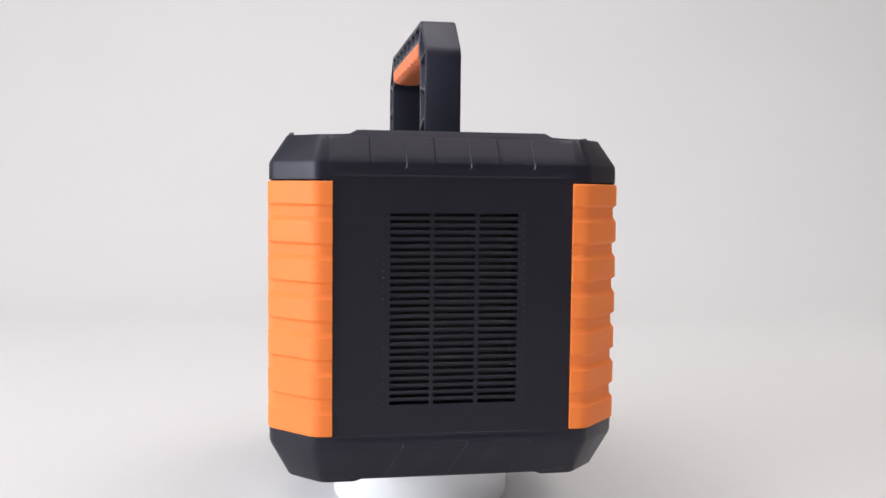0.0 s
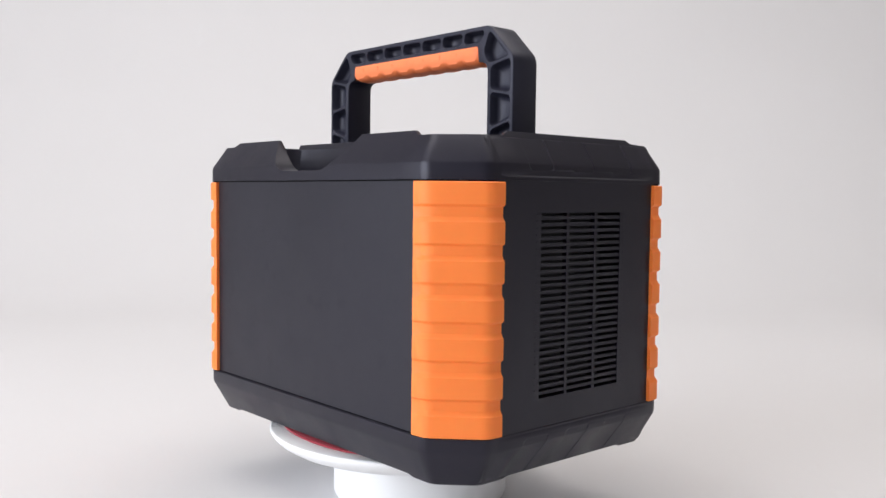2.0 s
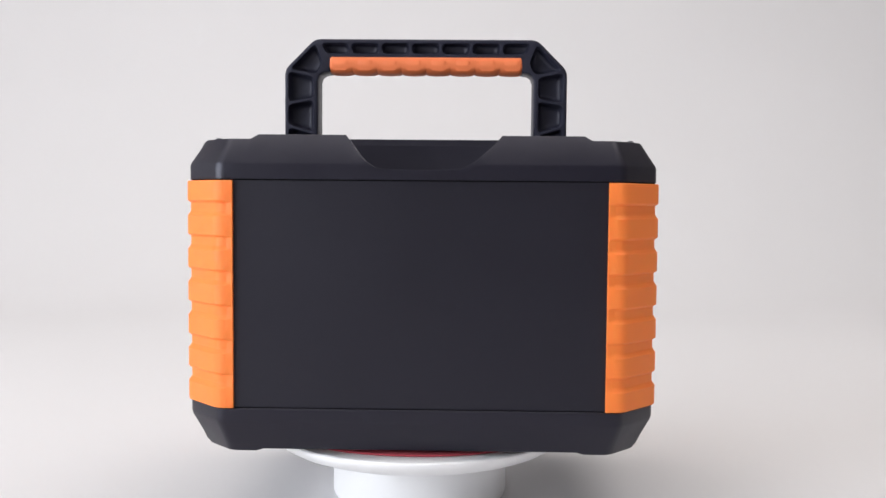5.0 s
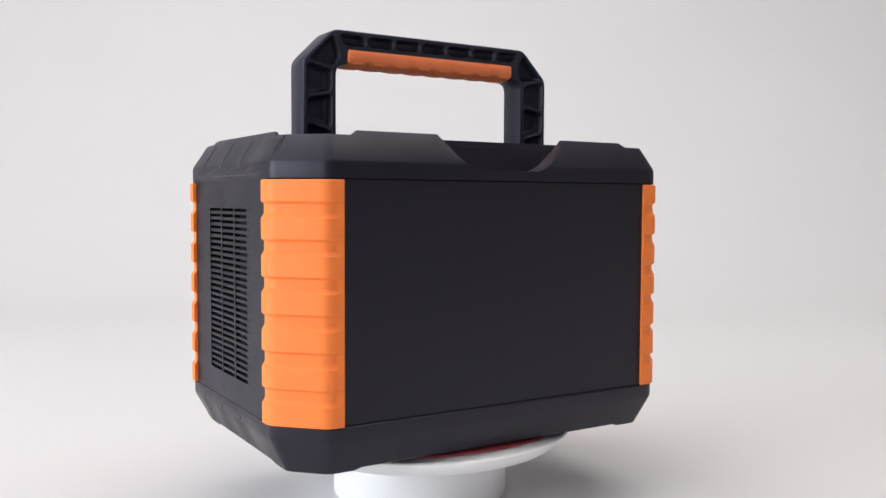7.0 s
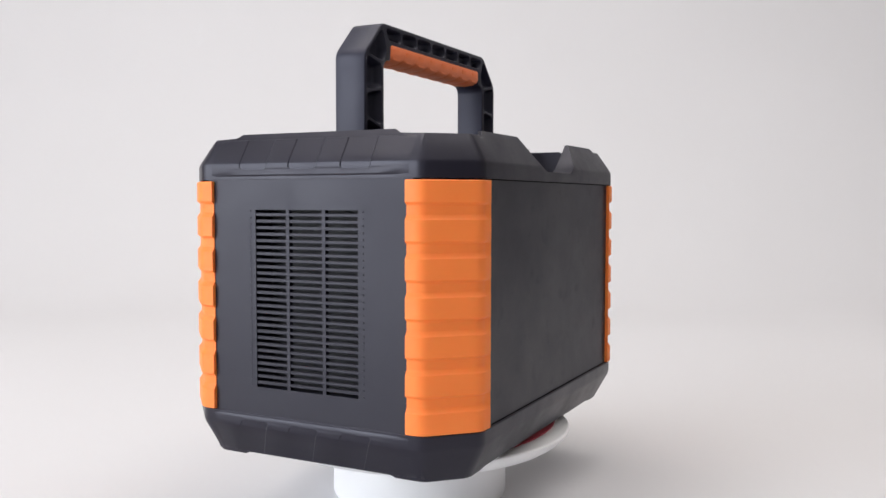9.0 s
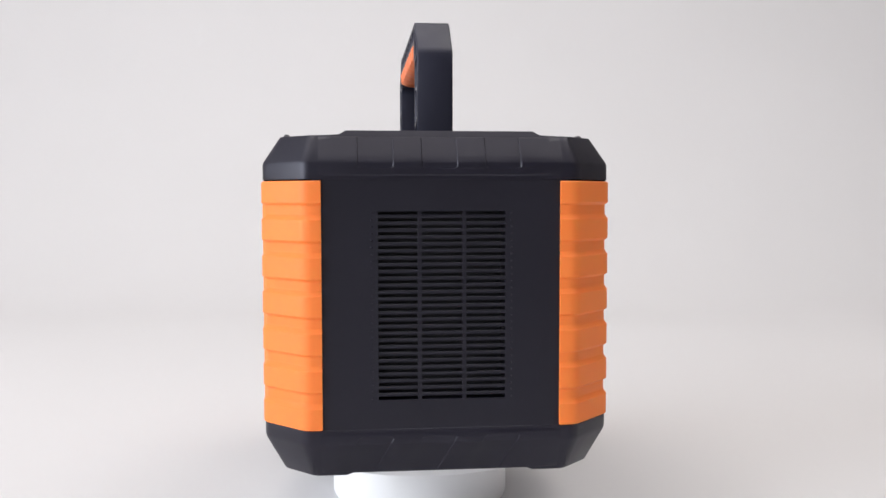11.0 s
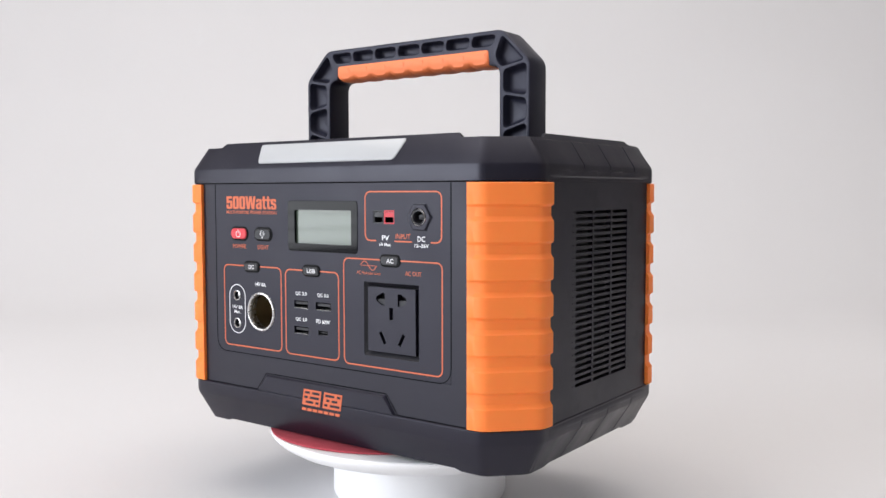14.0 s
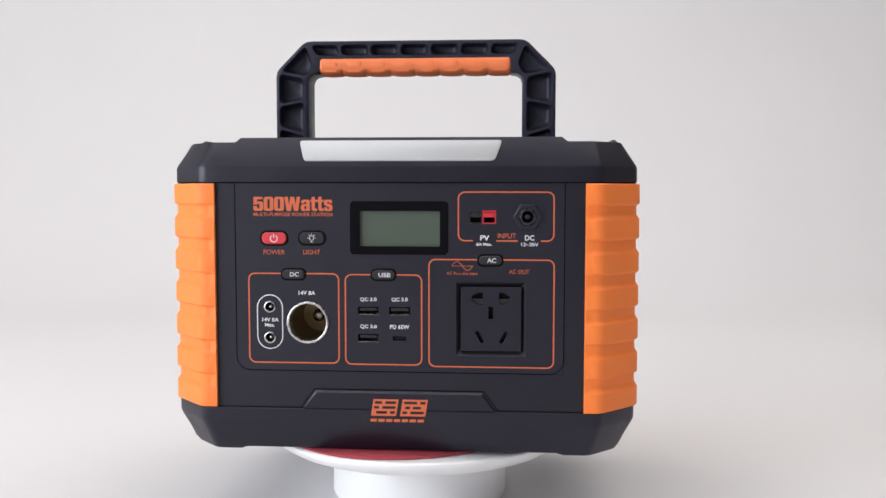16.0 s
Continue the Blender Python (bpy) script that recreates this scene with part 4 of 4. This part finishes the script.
def ac_outlet():
    x0, x1, z0, z1 = AC
    y = PY + 0.0022
    # back plate near-black, painting the shade in the moat and holes
    bm = bmesh.new()
    box(bm, x0, x1, y + 0.0023, y + 0.004, z0, z1)
    o = part("ac_outlet", bm, MOAT, panel, "black five-hole mains outlet", smooth=0)
    a0, a1, b0, b1 = 0.0402, 0.0783, 0.0715, 0.1124
    bm = bmesh.new()
    loft(bm, [[(u, v, w) for u, w in ((p0, q0), (p1, q0), (p1, q1), (p0, q1))] for p0, p1, q0, q1, v in
              ((x0 + 0.0001, x1 - 0.0001, z0 + 0.0001, z1 - 0.0001, PY + 0.0004), (a0 - 0.0007, a1 + 0.0007, b0 - 0.0007, b1 + 0.0007, PY + 0.0026),
               (a0 - 0.0007, a1 + 0.0007, b0 - 0.0007, b1 + 0.0007, PY + 0.0044))], cap0=False, cap1=False)
    part("bezel", bm, BLACK_PLUG, o, "sloping black bezel", smooth=0)
    upper = [(0.0466, 0.0544, 0.1008, 0.1092), (0.0640, 0.0718, 0.1008, 0.1092)]
    earth = (0.0577, 0.0606, 0.0922, 0.0999)
    lower = [(0.0482, 0.0560, 0.0759, 0.0851), (0.0634, 0.0712, 0.0756, 0.0848)]
    bm = plate_with_holes(a0, a1, b0, b1, PY + 0.0003, 0.0040, [*upper, earth, *lower])
    face = part("outlet_face", bm, PANEL, o, smooth=0)
    # fillers that leave the shaped holes
    for k, (c0, c1, d0, d1) in enumerate(upper):
        cx, cz = (c0 + c1) / 2, (d0 + d1) / 2
        s = 1 if k == 0 else -1
        hole = [(cx + s * u, cz + v) for u, v in ((0.0036, 0.0038), (0.0010, 0.0038), (0.0008, 0.0026), (-0.0012, 0.0026), (-0.0030, 0.0017), (-0.0036, 0.0),
                                                  (-0.0030, -0.0017), (-0.0012, -0.0026), (0.0008, -0.0026), (0.0010, -0.0038), (0.0036, -0.0038))]
        frame_hole(face, hole, (c0, c1, d0, d1))
        bm = bmesh.new()
        box(bm, c0 + 0.0001, c1 - 0.0001, PY + 0.0016, PY + 0.0030, d0 + 0.0001, cz - 0.0002)
        part("shutter", bm, BUTTON, face, smooth=0)
    for k, (c0, c1, d0, d1) in enumerate(lower):
        cx, cz = (c0 + c1) / 2, (d0 + d1) / 2
        a = radians(28 if k == 0 else -28)
        c, s = math.cos(a), math.sin(a)
        hole = [(cx + u * c - v * s, cz + u * s + v * c) for u, v in ((0.0012, 0.0041), (-0.0012, 0.0041), (-0.0012, -0.0041), (0.0012, -0.0041))]
        frame_hole(face, hole, (c0, c1, d0, d1))


def frame_hole(parent, hole, rect):
    c0, c1, d0, d1 = rect
    y = PY + 0.0003
    bm = bmesh.new()
    cx, cz = (c0 + c1) / 2, (d0 + d1) / 2

    def reach(a, loop):
        """Where the ray from the middle at angle a meets the loop."""
        w = Vector((math.cos(a), math.sin(a)))
        best = None
        for p, q in zip(loop, loop[1:] + loop[:1]):
            p, e = Vector((p[0] - cx, p[1] - cz)), Vector((q[0] - p[0], q[1] - p[1]))
            den = w.x * e.y - w.y * e.x
            if abs(den) < 1e-12:
                continue
            t, u = (p.x * e.y - p.y * e.x) / den, (p.x * w.y - p.y * w.x) / den
            if t > 0 and -1e-6 <= u <= 1 + 1e-6 and (best is None or t > best):
                best = t
        return (cx + w.x * best, cz + w.y * best)

    corners = [(c0, d0), (c1, d0), (c1, d1), (c0, d1)]
    angles = sorted({round(math.atan2(z - cz, x - cx), 5) for x, z in hole + corners})
    outer = [reach(a, corners) for a in angles]
    inner = [reach(a, hole) for a in angles]
    loft(bm, [[(x, y, z) for x, z in outer], [(x, y, z) for x, z in inner], [(x, y + 0.0038, z) for x, z in inner]], cap0=False, cap1=False)
    part("shutter_hole", bm, PANEL, parent, smooth=0)


ac_outlet()

# ---- print on the panel ----
GLYPHS = {
    "5": ([(0.02, 1), (0.96, 1), (0.96, 0.82), (0.40, 0.82), (0.40, 0.64), (0.52, 0.67), (0.84, 0.67), (1, 0.56), (1, 0.12), (0.84, 0), (0.16, 0), (0, 0.12),
           (0, 0.34), (0.40, 0.34), (0.40, 0.17), (0.62, 0.17), (0.62, 0.50), (0.40, 0.50), (0.40, 0.44), (0.02, 0.44)], []),
    "0": ([(0.16, 0), (0.84, 0), (1, 0.12), (1, 0.88), (0.84, 1), (0.16, 1), (0, 0.88), (0, 0.12)], [(0.39, 0.17), (0.61, 0.17), (0.61, 0.83), (0.39, 0.83)]),
    "W": ([(0, 1), (0.22, 1), (0.29, 0.42), (0.37, 1), (0.63, 1), (0.71, 0.42), (0.78, 1), (1, 1), (0.86, 0), (0.60, 0), (0.5, 0.58), (0.40, 0), (0.14, 0)], []),
    "a": ([(0.04, 0.68), (0.04, 0.86), (0.2, 1), (0.84, 1), (1, 0.86), (1, 0), (0.64, 0), (0.60, 0.08), (0.46, 0), (0.16, 0), (0, 0.14), (0, 0.46), (0.16, 0.58),
           (0.61, 0.62), (0.61, 0.82), (0.39, 0.82), (0.39, 0.68)], [(0.39, 0.18), (0.61, 0.18), (0.61, 0.46), (0.39, 0.40)]),
    "t": ([(0.2, 1), (0.68, 1), (0.68, 0.80), (1, 0.80), (1, 0.64), (0.68, 0.64), (0.68, 0.18), (1, 0.18), (1, 0), (0.4, 0), (0.2, 0.12), (0.2, 0.64), (0, 0.64), (0, 0.80), (0.2, 0.80)], []),
    "s": ([(0.16, 0), (0.84, 0), (1, 0.14), (1, 0.44), (0.84, 0.58), (0.40, 0.66), (0.40, 0.83), (0.60, 0.83), (0.60, 0.70), (0.98, 0.70), (0.98, 0.86), (0.82, 1),
           (0.16, 1), (0, 0.86), (0, 0.60), (0.16, 0.46), (0.60, 0.36), (0.60, 0.17), (0.40, 0.17), (0.40, 0.32), (0.02, 0.32), (0.02, 0.14)], []),
}
for text, f0, f1, tall in (("5", 0.0, 0.124, 1.0), ("0", 0.132, 0.256, 1.0), ("0", 0.264, 0.388, 1.0), ("W", 0.394, 0.596, 1.0), ("a", 0.602, 0.716, 0.80),
                           ("t", 0.722, 0.806, 1.0), ("t", 0.806, 0.890, 1.0), ("s", 0.894, 1.0, 0.80)):
    bm = bmesh.new()
    put = lambda pts: [(-0.0929 + 0.0513 * (f0 + (f1 - f0) * u), 0.1601 + 0.0090 * tall * w) for u, w in pts]
    sheet(bm, [put(g) for g in GLYPHS[text] if g], FACE)
    part("title_letter", bm, PRINT, panel, smooth=0)
writing("subtitle_print", "MULTI-PURPOSE POWER STATION", -0.0929, -0.0417, 0.1567, 0.1590, FACE, PRINT, panel, heavy=0.01)
writing("caption_print", "POWER", -0.0866, -0.0727, 0.1322, 0.1352, FACE, PRINT, panel, heavy=0.0)
writing("caption_print", "LIGHT", -0.0607, -0.0498, 0.1323, 0.1353, FACE, PRINT, panel, heavy=0.0)
writing("caption_print", "INPUT", 0.0634, 0.0748, 0.1432, 0.1463, FACE, PRINT, panel, heavy=0.0)
writing("caption_print", "AC OUT", 0.0707, 0.0833, 0.1208, 0.1235, FACE, PRINT, panel)
for text, x0, x1, z0, z1 in (("14V 8A", -0.0880, -0.0772, 0.0888, 0.0913), ("Max.", -0.0863, -0.0799, 0.0855, 0.0878), ("14V 8A", -0.0640, -0.0532, 0.1063, 0.1089),
                             ("QC 3.0", -0.0242, -0.0136, 0.1022, 0.1050), ("QC 3.0", -0.0040, 0.0064, 0.1023, 0.1051), ("QC 3.0", -0.0242, -0.0136, 0.0848, 0.0876),
                             ("PD 60W", -0.0050, 0.0074, 0.0849, 0.0877), ("PV", 0.0524, 0.0581, 0.1418, 0.1451), ("6A Max.", 0.0499, 0.0597, 0.1384, 0.1405),
                             ("DC", 0.0804, 0.0862, 0.1419, 0.1452), ("12~26V", 0.0781, 0.0889, 0.1383, 0.1406)):
    writing("caption_print", text, x0, x1, z0, z1, FACE, WHITE_PRINT, panel, heavy=0.02)
bm = bmesh.new()
ribbon(bm, [(0.0344 + 0.0134 * k / 32, 0.1256 + 0.0028 * math.sin(2 * math.pi * k / 32)) for k in range(33)], 0.0004, PY + 0.0003, FACE)
ribbon(bm, [(0.0350, 0.1256), (0.0472, 0.1256)], 0.0003, PY + 0.0003, FACE)
part("wave_mark", bm, PRINT, panel, smooth=0)
writing("caption_print", "AC Pure sine wave", 0.0313, 0.0508, 0.1199, 0.1220, FACE, PRINT, panel)


def maker_mark():
    """Two slanted pierced orange blocks over a row of small bars, on the trapezium of the base."""
    y = -0.10575

    def slanted(name, bm, label=""):
        for v in bm.verts:
            v.co.x += (v.co.z - 0.0246) * 0.16
        part(name, bm, PRINT, station, label, smooth=0)

    z = 0.0290
    for x, cuts in ((-0.0180, ((0.0012, 0.0060, 0.0078), (0.0080, 0.0150, 0.0078), (0.0012, 0.0044, 0.0046), (0.0064, 0.0150, 0.0046), (0.0030, 0.0100, 0.0014), (0.0120, 0.0150, 0.0014))),
                    (0.0008, ((0.0012, 0.0096, 0.0078), (0.0116, 0.0150, 0.0078), (0.0026, 0.0056, 0.0046), (0.0074, 0.0126, 0.0046), (0.0012, 0.0042, 0.0014), (0.0062, 0.0150, 0.0014)))):
        holes = [(x + a, x + b, z + c, z + c + 0.0017) for a, b, c in cuts]
        slanted("maker_block", plate_with_holes(x, x + 0.0162, z, z + 0.0108, y, 0.0003, holes), "orange block mark")
    for k in range(7):
        x = -0.0178 + 0.00505 * k
        bm = bmesh.new()
        box(bm, x, x + 0.0040, y, y + 0.0003, 0.0252, 0.0270)
        slanted("maker_bar", bm)


maker_mark()


# ---- what moves ----
def motions():
    spin = [(t, pose(0, 0, 0, 0, 0, a)) for t, a in TURNS]
    set_on = pose(OFF_X, OFF_Y, 0) @ pose(0, 0, 0, TIP_X, TIP_Y, 0)
    walk(station, [(t, m @ set_on) for t, m in spin])
    walk(plate, spin)
    walk(felt, spin)


motions()
